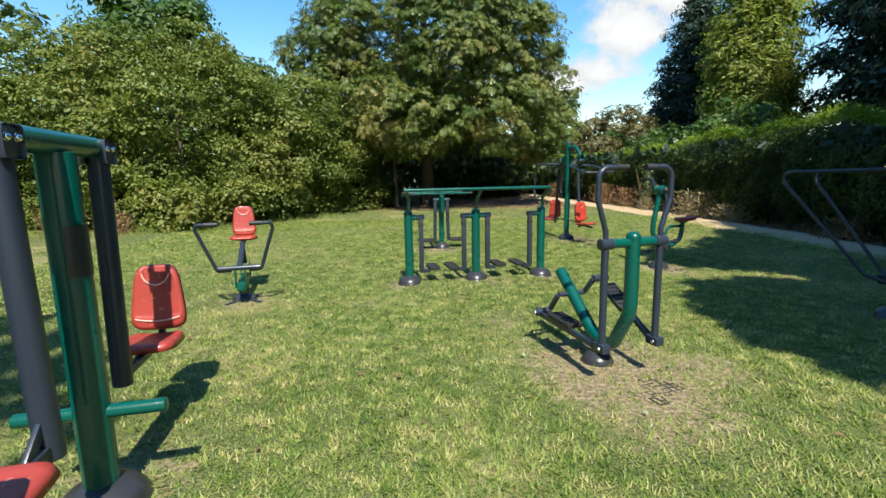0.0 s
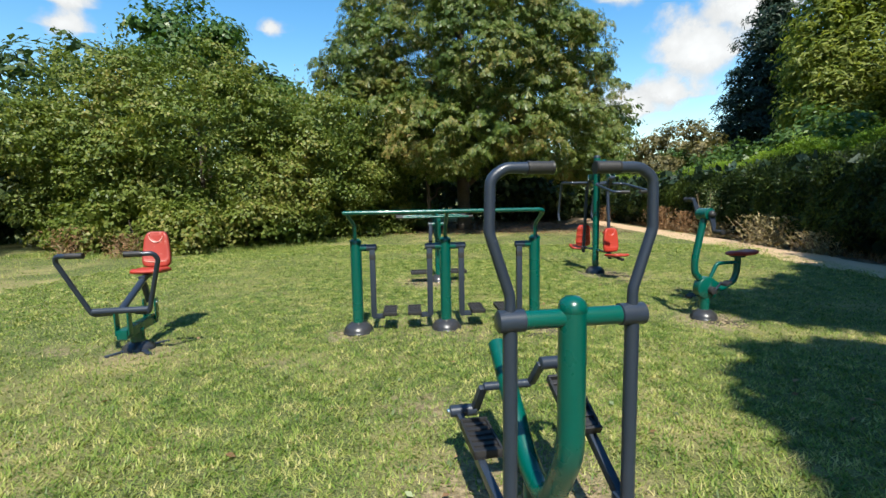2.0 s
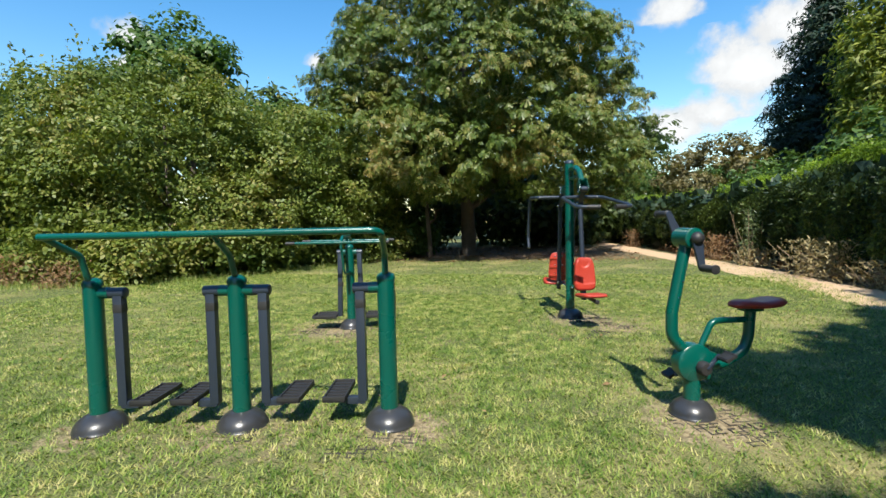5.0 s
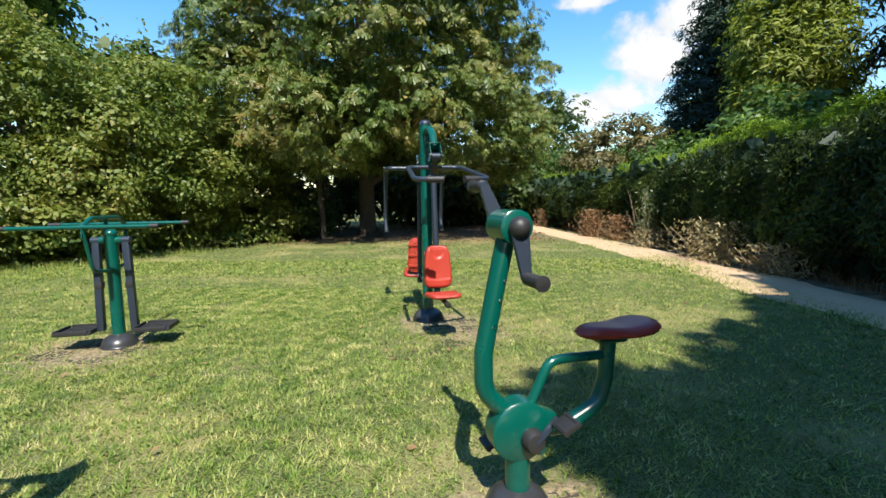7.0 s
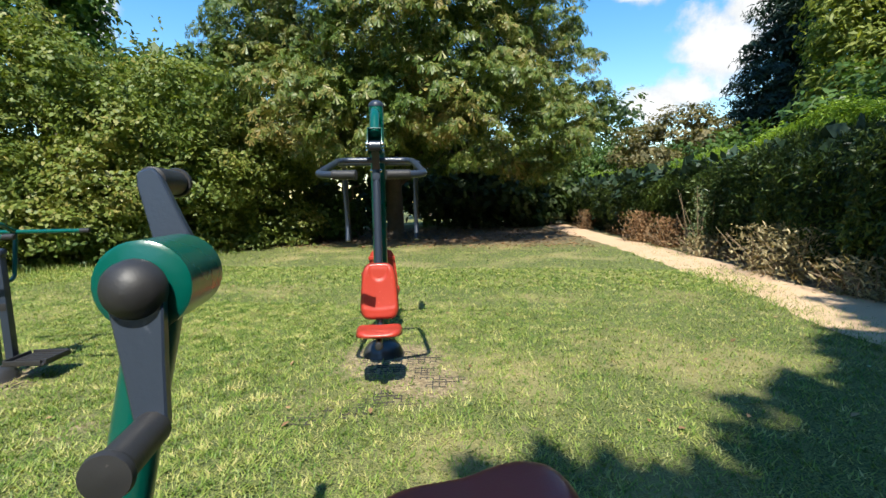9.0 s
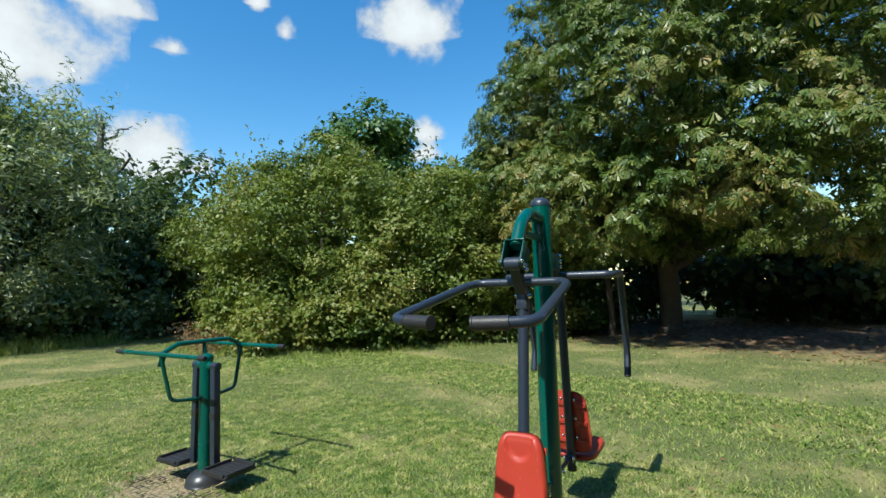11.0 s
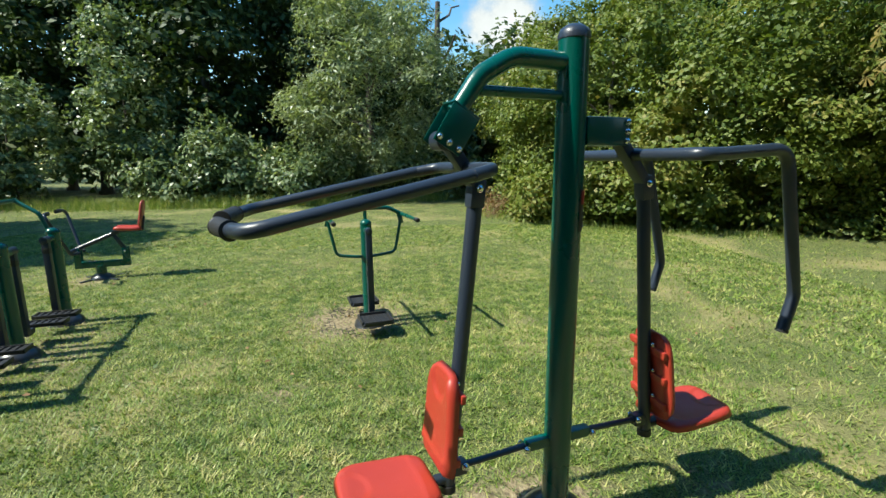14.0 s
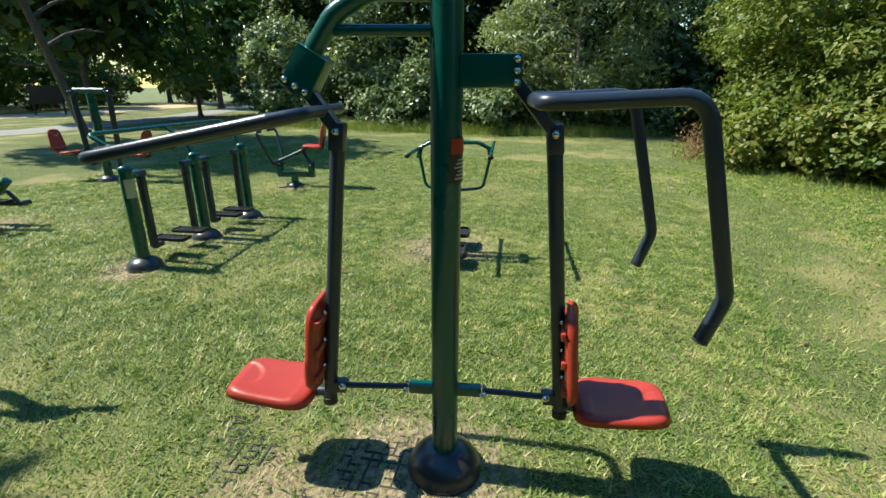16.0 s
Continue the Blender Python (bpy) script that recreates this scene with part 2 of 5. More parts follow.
def bolt(at, way, parent, r=0.012, mat=None):
    """A domed bolt head on a washer."""
    m = Matrix.Translation(at) @ Vector(way).to_track_quat("Z", "Y").to_matrix().to_4x4()
    lathe("bolt", [(r * 1.25, 0), (r * 1.25, r * 0.2), (r, r * 0.22), (r * 0.95, r * 0.7), (r * 0.6, r * 1.1), (0.0005, r * 1.2)], mat or CHROME, parent, m, "chrome bolt", 12)


def base_dome(parent, r=0.17, h=0.12, x=0.0, y=0.0):
    """The dark cover over the foot of a post, with its slots."""
    prof = [(r * 1.02, -0.03), (r * 1.02, 0.006)] + [(r * math.cos(a) * 1.0, h * math.sin(a)) for a in np.linspace(0.08, 1.25, 8)]
    return lathe("base_cover", prof, DOME, parent, pose(x, y, 0), "dark moulded plastic base cover", 28)


def cap(parent, x, y, z, r, mat):
    return lathe("post_cap", [(r, -0.012), (r * 1.03, -0.01), (r * 1.03, 0.008), (r * 0.9, 0.026), (r * 0.5, 0.042), (0.001, 0.046)], mat, parent, pose(x, y, z), "", 20)


def pad(name, w, h, t, m, mat, parent, taper=0.0, dish=0.0, label="", crescent=1.0):
    """A moulded seat or back pad: rounded outline, soft edge, a crescent hollow at the top and a lip at the bottom. Lies in xy, y up the pad, z to its front."""
    n = 36
    g = np.linspace(-1, 1, n)
    u, v = np.meshgrid(g, g, indexing="ij")
    mx = np.maximum(abs(u), abs(v))
    k = mx / np.maximum((abs(u) ** 4.5 + abs(v) ** 4.5) ** (1 / 4.5), 1e-6)
    x, y = u * k, v * k
    edge = np.clip((1 - mx) / 0.22, 0, 1)
    top = t * np.sqrt(np.clip(1 - (1 - edge) ** 2, 0, 1))
    top = top - dish * (1 - np.clip(x ** 2 + (y * 0.8) ** 2, 0, 1))
    if crescent:
        rr = np.sqrt((x / 0.62) ** 2 + ((y - 0.86) / 0.5) ** 2)
        top = top - crescent * 0.012 * np.clip((1 - rr) * 7, 0, 1) * (y < 0.9)
        top = top + crescent * 0.006 * np.exp(-((y + 0.66 - 0.1 * x ** 2) / 0.06) ** 2) * (mx < 0.85)
    xx = x * w / 2 * (1 - taper * (y * 0.5 + 0.5))
    yy = y * h / 2
    front = np.stack([xx, yy, top], -1).reshape(-1, 3)
    back = np.stack([xx * 0.97, yy * 0.97, -0.3 * t * edge], -1).reshape(-1, 3)
    idx = np.arange(n * n).reshape(n, n)
    q = np.stack([idx[:-1, :-1], idx[1:, :-1], idx[1:, 1:], idx[:-1, 1:]], -1).reshape(-1, 4)
    rim = np.concatenate([idx[:-1, 0], idx[-1, :-1], idx[:0:-1, -1], idx[0, :0:-1]])
    side = np.stack([rim, rim + n * n, np.roll(rim, -1) + n * n, np.roll(rim, -1)], -1)
    me = fast_mesh(name, np.concatenate([front, back]), np.concatenate([q, q[:, ::-1] + n * n, side]))
    me.transform(m)
    return place(name, me, mat, parent, label)


def sticker(parent, r, z0, z1, facing, spread, mat, name="instruction_plate", label=""):
    """A thin curved plate on a round post, with its bars of small writing."""
    bm = bmesh.new()
    cols = 10
    for i in range(cols):
        a0, a1 = (facing - spread / 2 + spread * k / cols for k in (i, i + 1))
        vs = [bm.verts.new(((r + d) * math.cos(radians(a)), (r + d) * math.sin(radians(a)), z)) for d in (0.001, 0.003) for a, z in ((a0, z0), (a1, z0), (a1, z1), (a0, z1))]
        bm.faces.new(vs[4:])
        bm.faces.new(vs[3::-1])
        bm.faces.new((vs[0], vs[1], vs[5], vs[4]))
        bm.faces.new((vs[2], vs[3], vs[7], vs[6]))
    bmesh.ops.remove_doubles(bm, verts=bm.verts, dist=0.0002)
    return part(name, bm, mat, parent, label)


# ---- ground ----
def bumps(x, y):
    """The slight unevenness of the lawn."""
    return 0.012 * np.sin(x * 1.7 + 0.6) * np.sin(y * 1.3) + 0.006 * np.sin(x * 4.1 + y * 3.3) - 0.05 * np.exp(-((x - 3.6) ** 2 + (y - 7.3) ** 2) / 2.2)


def worn(x, y):
    """How bare the turf is: round the feet of the machines and in a few dry patches."""
    w = np.zeros_like(x)
    for px, py, r, k in ((2.85, 10.5, 0.6, 0.85), (3.25, 10.0, 0.45, 0.8), (2.5, 9.7, 0.5, 0.35), (2.6, 11.5, 0.5, 0.4), (-0.25, 9.45, 0.62, 0.95), (0.4, 6.65, 1.2, 0.5), (-0.6, 6.3, 0.45, 0.6),
                         (1.5, 6.75, 0.4, 0.8), (1.15, 3.5, 0.8, 0.8), (1.35, 2.75, 0.65, 0.7), (1.9, 3.3, 0.5, 0.6), (0.5, 4.6, 0.5, 0.5), (3.5, 7.3, 0.5, 0.85), (1.0, 3.05, 0.4, 0.8), (1.45, 2.95, 0.4, 0.85), (-2.5, 5.5, 0.55, 0.6), (-1.7, 2.1, 0.6, 0.55),
                         (3.9, 9.3, 0.35, 0.35), (1.3, 9.0, 0.3, 0.5), (0.9, 4.7, 0.7, 0.3), (1.9, 2.6, 0.5, 0.35), (-2.9, 4.4, 0.4, 0.35), (0.6, 8.1, 0.4, 0.3)):
        w = np.maximum(w, k * np.exp(-(((x - px) ** 2 + (y - py) ** 2) / r ** 2)))
    for px, py, sx, sy, k in zip(*np.random.default_rng(77).uniform([[-6], [1.5], [0.12], [0.1], [0.15]], [[7], [14], [0.6], [0.3], [0.55]], (5, 46))):
        w = np.maximum(w, k * np.exp(-(((x - px) / sx) ** 2 + ((y - py) / sy) ** 2)))
    return w


def bare(x, y):
    """Bare earth in the shade under the big tree and beside the hedge."""
    a = np.exp(-(((x + 1.0) / 8.0) ** 4 + ((y - 26.0) / 5.2) ** 4))
    b = 1 / (1 + np.exp(-np.clip((x - 8.1) * 6, -40, 40))) * (x < 12)
    c = 0.8 * np.exp(-(((x + 16.0) / 4.5) ** 4 + ((y + 12.0) / 3.2) ** 4))
    return np.clip(np.maximum(np.maximum(a, b), c), 0, 1)


gx = np.concatenate([[-1500, -500, -200, -90, -50], np.arange(-30, -8, 0.5), np.arange(-8, 10, 0.16), np.arange(10, 24, 1.0), [30, 50, 100, 300, 1500]])
gy = np.concatenate([[-1500, -500, -200, -100, -60], np.arange(-40, -2, 0.8), np.arange(-2, 17, 0.16), np.arange(17, 36, 0.4), [40, 50, 80, 150, 400, 1500]])
X, Y = np.meshgrid(gx, gy, indexing="ij")
near_z = np.where((abs(X) < 25) & (Y > -20) & (Y < 30), bumps(X, Y), 0)
idx = np.arange(X.size).reshape(X.shape)
quads = np.stack([idx[:-1, :-1], idx[1:, :-1], idx[1:, 1:], idx[:-1, 1:]], -1).reshape(-1, 4)
ground_mesh = fast_mesh("ground", np.stack([X, Y, near_z], -1).reshape(-1, 3), quads)
for nm, fn in (("worn", worn), ("bare", bare)):
    at = ground_mesh.attributes.new(nm, "FLOAT", "POINT")
    at.data.foreach_set("value", fn(X, Y).astype(np.float32).ravel())


def ground_material():
    m = bpy.data.materials.new("lawn_soil")
    m.use_nodes = True
    n, l = m.node_tree.nodes, m.node_tree.links
    b = n["Principled BSDF"]
    b.inputs["Roughness"].default_value = 0.95
    tc = n.new("ShaderNodeTexCoord")

    def noise_at(scale, detail=5):
        t = n.new("ShaderNodeTexNoise")
        t.inputs["Scale"].default_value, t.inputs["Detail"].default_value = scale, detail
        l.new(tc.outputs["Object"], t.inputs["Vector"])
        return t.outputs["Fac"]

    def mixed(fac, a, c):
        t = n.new("ShaderNodeMix")
        t.data_type = "RGBA"
        l.new(fac, t.inputs[0])
        for sock, val in ((6, a), (7, c)):
            if isinstance(val, tuple):
                t.inputs[sock].default_value = (*val, 1)
            else:
                l.new(val, t.inputs[sock])
        return t.outputs[2]

    def stretched(sock, lo, hi):
        t = n.new("ShaderNodeMapRange")
        t.inputs[1].default_value, t.inputs[2].default_value = lo, hi
        l.new(sock, t.inputs[0])
        return t.outputs[0]

    def attr(name):
        t = n.new("ShaderNodeAttribute")
        t.attribute_name = name
        return t.outputs["Fac"]

    turf = mixed(stretched(noise_at(110, 5), 0.4, 0.6), (0.026, 0.044, 0.01), (0.2, 0.22, 0.06))
    dry = mixed(stretched(noise_at(0.7, 6), 0.5, 0.72), turf, (0.34, 0.28, 0.12))
    soil = mixed(stretched(noise_at(30, 8), 0.35, 0.65), (0.15, 0.11, 0.06), (0.38, 0.3, 0.17))
    both = n.new("ShaderNodeMath")
    both.operation = "MULTIPLY_ADD"
    l.new(noise_at(9, 6), both.inputs[0])
    both.inputs[1].default_value = 0.9
    l.new(attr("worn"), both.inputs[2])
    c = mixed(stretched(both.outputs[0], 0.78, 1.05), dry, soil)
    litter = mixed(stretched(noise_at(5, 8), 0.4, 0.6), (0.1, 0.06, 0.04), (0.24, 0.15, 0.1))
    c = mixed(attr("bare"), c, litter)
    l.new(c, b.inputs["Base Color"])
    bp = n.new("ShaderNodeBump")
    bp.inputs["Strength"].default_value, bp.inputs["Distance"].default_value = 0.8, 0.03
    l.new(noise_at(60, 8), bp.inputs["Height"])
    l.new(bp.outputs[0], b.inputs["Normal"])
    return m


ground = tagged(place("ground", ground_mesh, ground_material()), "mown park lawn with dry and bare patches", "lawn", kind="structure")


def strip(name, centre, width, mat, label, category, lift=0.02, rough_edge=0.12, seed=3):
    """A path or road laid on the ground: smooth centre line, ragged edges."""
    r = np.random.default_rng(seed)
    pts = np.array([tuple(p) for p in rounded([(*c, 0) for c in centre], 6.0)])
    d = np.concatenate([[0], np.cumsum(np.linalg.norm(np.diff(pts, axis=0), axis=1))])
    s = np.arange(0, d[-1], 0.25)
    x, y = np.interp(s, d, pts[:, 0]), np.interp(s, d, pts[:, 1])
    tx, ty = np.gradient(x), np.gradient(y)
    ln = np.hypot(tx, ty)
    nx, ny = -ty / ln, tx / ln
    w = [width / 2 + np.convolve(r.normal(0, rough_edge, len(s)), np.ones(5) / 5, "same") for _ in range(2)]
    cols = []
    for k in np.linspace(-1, 1, 7):
        ww = np.where(k < 0, w[0], w[1]) * k
        cols.append(np.stack([x + nx * ww, y + ny * ww, lift * (1 - abs(k) ** 3) + bumps(x + nx * ww, y + ny * ww) * 0.8 + 0.002], -1))
    v = np.stack(cols, 1)
    i = np.arange(v.shape[0] * 7).reshape(-1, 7)
    f = np.stack([i[:-1, :-1], i[:-1, 1:], i[1:, 1:], i[1:, :-1]], -1).reshape(-1, 4)
    return tagged(place(name, fast_mesh(name, v.reshape(-1, 3), f), mat), label, category, kind="structure")


strip("footpath", [(7.9, -14), (7.9, 6), (7.65, 12.5), (7.4, 17), (6.95, 21), (6.2, 27), (5.5, 34), (5.3, 42)], 1.2, SAND, "narrow sandy earth path along the hedge", "path", 0.03)
strip("park_road", [(14, -11.5), (-8, -11.8), (-16, -14), (-34, -24)], 2.6, TARMAC, "grey tarmac park path in tree shade", "path", 0.03, 0.05, 5)
strip("gravel_drive", [(-6, -26), (-16, -24), (-40, -34)], 5.0, SAND, "pale gravel drive beyond the park path", "road", 0.035, 0.1, 6)


# ---- the exercise machines ----
def facing(x, y, ux, uy):
    """A pose on the ground whose local x runs along (ux, uy)."""
    return pose(x, y, 0, 0, 0, math.degrees(math.atan2(uy, ux)))


def grip(pts, r, parent):
    """A rubber grip as one turned body: a raised ring at each end and fine ribs between."""
    a, b = Vector(pts[0]), Vector(pts[-1])
    length = (b - a).length
    n = max(int(length / 0.008), 4)
    prof = [(r * 0.8, 0)]
    for i in range(n):
        wide = 1.07 if i in (0, n - 1) else 1.006
        prof += [(r * wide, (i + 0.15) * length / n), (r * wide, (i + 0.75) * length / n), (r * 0.996, (i + 0.85) * length / n)]
    prof += [(r * 0.996, length * 0.998), (r * 0.8, length)]
    return lathe("grip", prof, BLACK, parent, Matrix.Translation(a) @ (b - a).to_track_quat("Z", "Y").to_matrix().to_4x4(), "ribbed black rubber grip", 18)


def press_machine():
    """A post with a swinging seat on each side: push bars on one, pull-down bars on the other."""
    t = thing("chest_press_machine", facing(2.745, 10.6, -0.275, 0.961), "dark green double press and pull-down machine with red seats", "exercise machine")
    tube("post", [(0, 0, 0), (0, 0, 2.145)], 0.06, GREEN, t, seg=24)
    cap(t, 0, 0, 2.145, 0.061, GREY)
    base_dome(t, 0.175, 0.135)
    tube("arch", [(0, 0, 2.05), (-0.27, 0, 2.055), (-0.405, 0, 1.98), (-0.505, 0, 1.84)], 0.036, GREEN, t, "", 0.16, 18)
    tube("arch_brace", [(-0.04, 0, 1.925), (-0.41, 0, 1.928)], 0.02, GREEN, t)
    # hanger for the push side: a channel of two cheeks round a pivot barrel
    side = pose(-0.52, 0, 1.785, 0, 32, 0)
    for s in (-1, 1):
        box("bracket_cheek", (0.115, 0.008, 0.15), side @ pose(0, s * 0.052, 0), GREEN, t)
    box("bracket_back", (0.012, 0.1, 0.15), side @ pose(0.055, 0, 0), GREEN, t)
    box("bracket_lid", (0.12, 0.112, 0.01), side @ pose(0, 0, 0.078), GREEN, t)
    tube("pivot_barrel", [side @ Vector((-0.01, -0.046, -0.05)), side @ Vector((-0.01, 0.046, -0.05))], 0.036, GREY, t, seg=20)
    for s in (-1, 1):
        for k in (-0.042, 0.0, 0.042):
            bolt(side @ Vector((k, s * 0.056, -0.055)), side.to_3x3() @ Vector((0, s, 0)), t, 0.011)
    # seat, back and rod on both sides
    for s, mat, tone in ((-1, RED, "bright red moulded plastic"), (1, RED, "bright red moulded plastic")):
        sx = -1 if s < 0 else 1
        off = 0.0 if s < 0 else -0.015
        bar("link_plate", (sx * 0.54 if s < 0 else 0.255, 0, 1.75), (sx * 0.415 + off, 0, 1.575), 0.06, 0.045, GREY, t)
        bar("knuckle", (sx * 0.415 + off, 0, 1.61), (sx * 0.425 + off, 0, 1.5), 0.062, 0.062, GREY, t, "", 0.012)
        for k in (-1, 1):
            bolt((sx * 0.417 + off, k * 0.032, 1.575), (0, k, 0), t, 0.013)
        x_bot = -0.54 if s < 0 else 0.52
        tube("seat_arm", [(sx * 0.422 + off, 0, 1.52), (x_bot, 0, 0.36)], 0.03, GREY, t)
        lathe("arm_plug", [(0.033, -0.02), (0.033, 0.012), (0.02, 0.016)], BLACK, t, pose(x_bot, 0, 0.35))
        lean = pose(x_bot + sx * 0.012, 0, 0.665, 90, 0, 80 if s > 0 else -90) @ pose(0, 0, 0, -5)
        back = pad("backrest", 0.31, 0.43, 0.045, lean, mat, t, 0.22, 0.012, tone + " backrest")
        for k in (-0.13, 0.0, 0.13):
            box("rib", (0.26, 0.035, 0.02), lean @ pose(0, k, -0.016), mat, back, "", 0.005)
            for q in (-0.05, 0.05):
                bolt(lean @ Vector((q, k + 0.03, -0.022)), lean.to_3x3() @ Vector((0, 0, -1)), back, 0.009)
        pan = pose(x_bot + sx * 0.255, 0, 0.41, 0, 0, -98 if s > 0 else 90) @ pose(0, 0, 0, 6)
        pad("seat", 0.35, 0.4, 0.042, pan, mat, t, 0.12, 0.016, tone + " seat pan", 0.6)
        tube("seat_bar", [(x_bot, 0, 0.39), (x_bot + sx * 0.42, 0, 0.37)], 0.024, GREY, t)
        lathe("seat_knob", [(0.026, 0), (0.028, 0.01), (0.028, 0.03), (0.02, 0.04), (0.001, 0.043)], BLACK, t, pose(x_bot + sx * 0.42, 0, 0.37, 0, 90 * sx, 0))
        tube("push_rod", [(sx * 0.17, 0, 0.44), (x_bot - sx * 0.04, 0, 0.425)], 0.014, GREY, t)
        box("rod_socket", (0.12, 0.045, 0.045), pose(sx * 0.105, 0, 0.44), GREEN, t)
        box("rod_clevis", (0.07, 0.05, 0.055), pose(x_bot - sx * 0.045, 0, 0.425), GREY, t)
        for xx in (sx * 0.175, x_bot - sx * 0.07):
            for k in (-1, 1):
                bolt((xx, k * 0.026, 0.435), (0, k, 0), t, 0.013)
    # push bars
    tube("push_bar", [(-0.57, 0.28, 1.63), (-0.47, 0.24, 1.65), (-0.46, -0.24, 1.65), (-0.57, -0.28, 1.63)], 0.022, GREY, t, "", 0.08)
    for k in (-1, 1):
        tube("push_handle", [(-0.555, k * 0.275, 1.634), (-1.22, k * 0.32, 1.5), (-1.27, k * 0.2, 1.495)], 0.022, GREY, t, "", 0.09)
        grip([(-1.262, k * 0.225, 1.495), (-1.3, k * 0.085, 1.492)], 0.028, t)
    # pull-down side: bracket, crossbar and the two hanging handles
    box("pull_bracket", (0.22, 0.09, 0.115), pose(0.16, 0, 1.79), GREEN, t, "", 0.012)
    for k in (-1, 1):
        for z in (1.752, 1.79, 1.828):
            bolt((0.25, k * 0.046, z), (0, k, 0), t, 0.012)
    tube("pull_bar", [(0.42, 0.36, 1.695), (0.32, 0.36, 1.695), (0.31, -0.36, 1.695), (0.42, -0.36, 1.695)], 0.025, GREY, t, "", 0.05)
    for k in (-1, 1):
        tube("pull_handle", [(0.4, k * 0.36, 1.695), (0.77, k * 0.36, 1.715), (0.93, k * 0.36, 1.1), (0.88, k * 0.36, 0.945)], 0.025, GREY, t, "", 0.1)
        lathe("handle_plug", [(0.026, -0.004), (0.026, 0.006), (0.018, 0.009)], DOME, t, pose(0.88, k * 0.36, 0.945, 180, 17, 0))
    plate = sticker(t, 0.0605, 1.39, 1.56, -20, 110, SIGN, label="dark instruction plate with red panel and small writing")
    sticker(plate, 0.0635, 1.5, 1.555, -20, 95, SIGN_RED, "red_panel")
    for k in range(6):
        sticker(plate, 0.0635, 1.405 + k * 0.014, 1.412 + k * 0.014, -20, 70 - 13 * (k % 3), SIGN_PALE, "text_bar")
    return t


def bike():
    t = thing("hand_and_leg_bike", pose(0, 0, -0.045) @ facing(3.43, 7.41, 0.94, 0.34), "green hand-and-pedal exercise bike with maroon saddle", "exercise bike")
    base_dome(t, 0.15, 0.12)
    tube("stem", [(0, 0, 0), (0.0, 0, 0.36)], 0.055, GREEN, t, seg=20)
    tube("front_column", [(0.0, 0, 0.4), (-0.155, 0, 0.56), (-0.155, 0, 0.73), (-0.105, 0, 0.97), (-0.045, 0, 1.24)], 0.04, GREEN, t, "", 0.14, 20)
    turn = pose(0, 0, 0, 90)
    hub = lathe("hand_hub", [(0.062, -0.085), (0.07, -0.08), (0.07, 0.08), (0.062, 0.085)], GREEN, t, pose(-0.04, 0, 1.25) @ turn, "", 28)
    for s in (-1, 1):
        lathe("hub_cap", [(0.045, 0), (0.044, 0.015), (0.034, 0.034), (0.015, 0.044), (0.001, 0.046)], BLACK, hub, pose(-0.04, s * 0.1, 1.25) @ pose(0, 0, 0, 90 * -s), "shiny black hub cap")
    ends = {-1: (-0.02, 1.05), 1: (-0.1, 1.42)}
    for s, (ex, ez) in ends.items():
        a, b = Vector((-0.04, s * 0.1, 1.25)), Vector((ex, s * 0.125, ez))
        bm = bmesh.new()
        d = (b - a).normalized()
        side = Vector((d.z, 0, -d.x))
        rows = []
        for p, w in ((a - d * 0.03, 0.026), (a, 0.04), (a.lerp(b, 0.5), 0.03), (b, 0.022), (b + d * 0.02, 0.014)):
            rows.append([bm.verts.new(p + side * w * i + Vector((0, 0.011 * j, 0))) for i, j in ((-1, -1), (1, -1), (1, 1), (-1, 1))])
        for u, v in zip(rows, rows[1:]):
            for j in range(4):
                bm.faces.new((u[j], u[(j + 1) % 4], v[(j + 1) % 4], v[j]))
        bm.faces.new(rows[0][::-1])
        bm.faces.new(rows[-1])
        bmesh.ops.bevel(bm, geom=bm.edges[:], offset=0.003, segments=1, affect="EDGES")
        crank = part("hand_crank", bm, GREY, t)
        tube("hand_grip", [b, b + Vector((0.0, s * 0.125, 0))], 0.026, BLACK, crank, "black rubber hand grip")
        lathe("grip_end", [(0.03, 0), (0.032, 0.006), (0.03, 0.014), (0.008, 0.017)], BLACK, crank, pose(b.x, b.y + s * 0.122, b.z) @ pose(0, 0, 0, -90 * s))
    lathe("pedal_casing", [(0.12, -0.055), (0.132, -0.045), (0.132, 0.045), (0.12, 0.055)], GREEN, t, pose(0.0, 0, 0.375) @ turn, "", 32)
    box("casing_box", (0.2, 0.085, 0.2), pose(0.05, 0, 0.37, 0, 20, 0), GREEN, t, "", 0.02)
    for s in (-1, 1):
        lathe("crank_boss", [(0.05, 0), (0.05, 0.03), (0.04, 0.05), (0.001, 0.055)], BLACK, t, pose(0.04, s * 0.055, 0.345) @ pose(0, 0, 0, 90 * -s))
        a = Vector((0.04, s * 0.1, 0.345))
        b = a + Vector((0.1, 0, 0.1)) * (1 if s < 0 else -1)
        crank = bar("pedal_crank", a, b, 0.03, 0.018, GREY, t)
        m = Matrix.Translation(b + Vector((0, s * 0.065, 0))) @ pose(0, 0, 0, 0, -30, 0)
        pedal = box("pedal", (0.085, 0.1, 0.024), m, BLACK, crank, "black plastic pedal", 0.006)
        for k in (-0.03, 0.03):
            box("tread", (0.01, 0.096, 0.032), m @ pose(k, 0, 0), BLACK, pedal, "", 0.002)
    tube("saddle_column", [(0.08, 0, 0.36), (0.22, 0, 0.345), (0.4, 0, 0.43), (0.435, 0, 0.54), (0.45, 0, 0.72)], 0.036, GREEN, t, "", 0.14, 18)
    tube("brace", [(0.055, 0, 0.46), (0.15, 0, 0.655), (0.24, 0, 0.66), (0.44, 0, 0.655)], 0.022, GREEN, t, "", 0.08, 16)
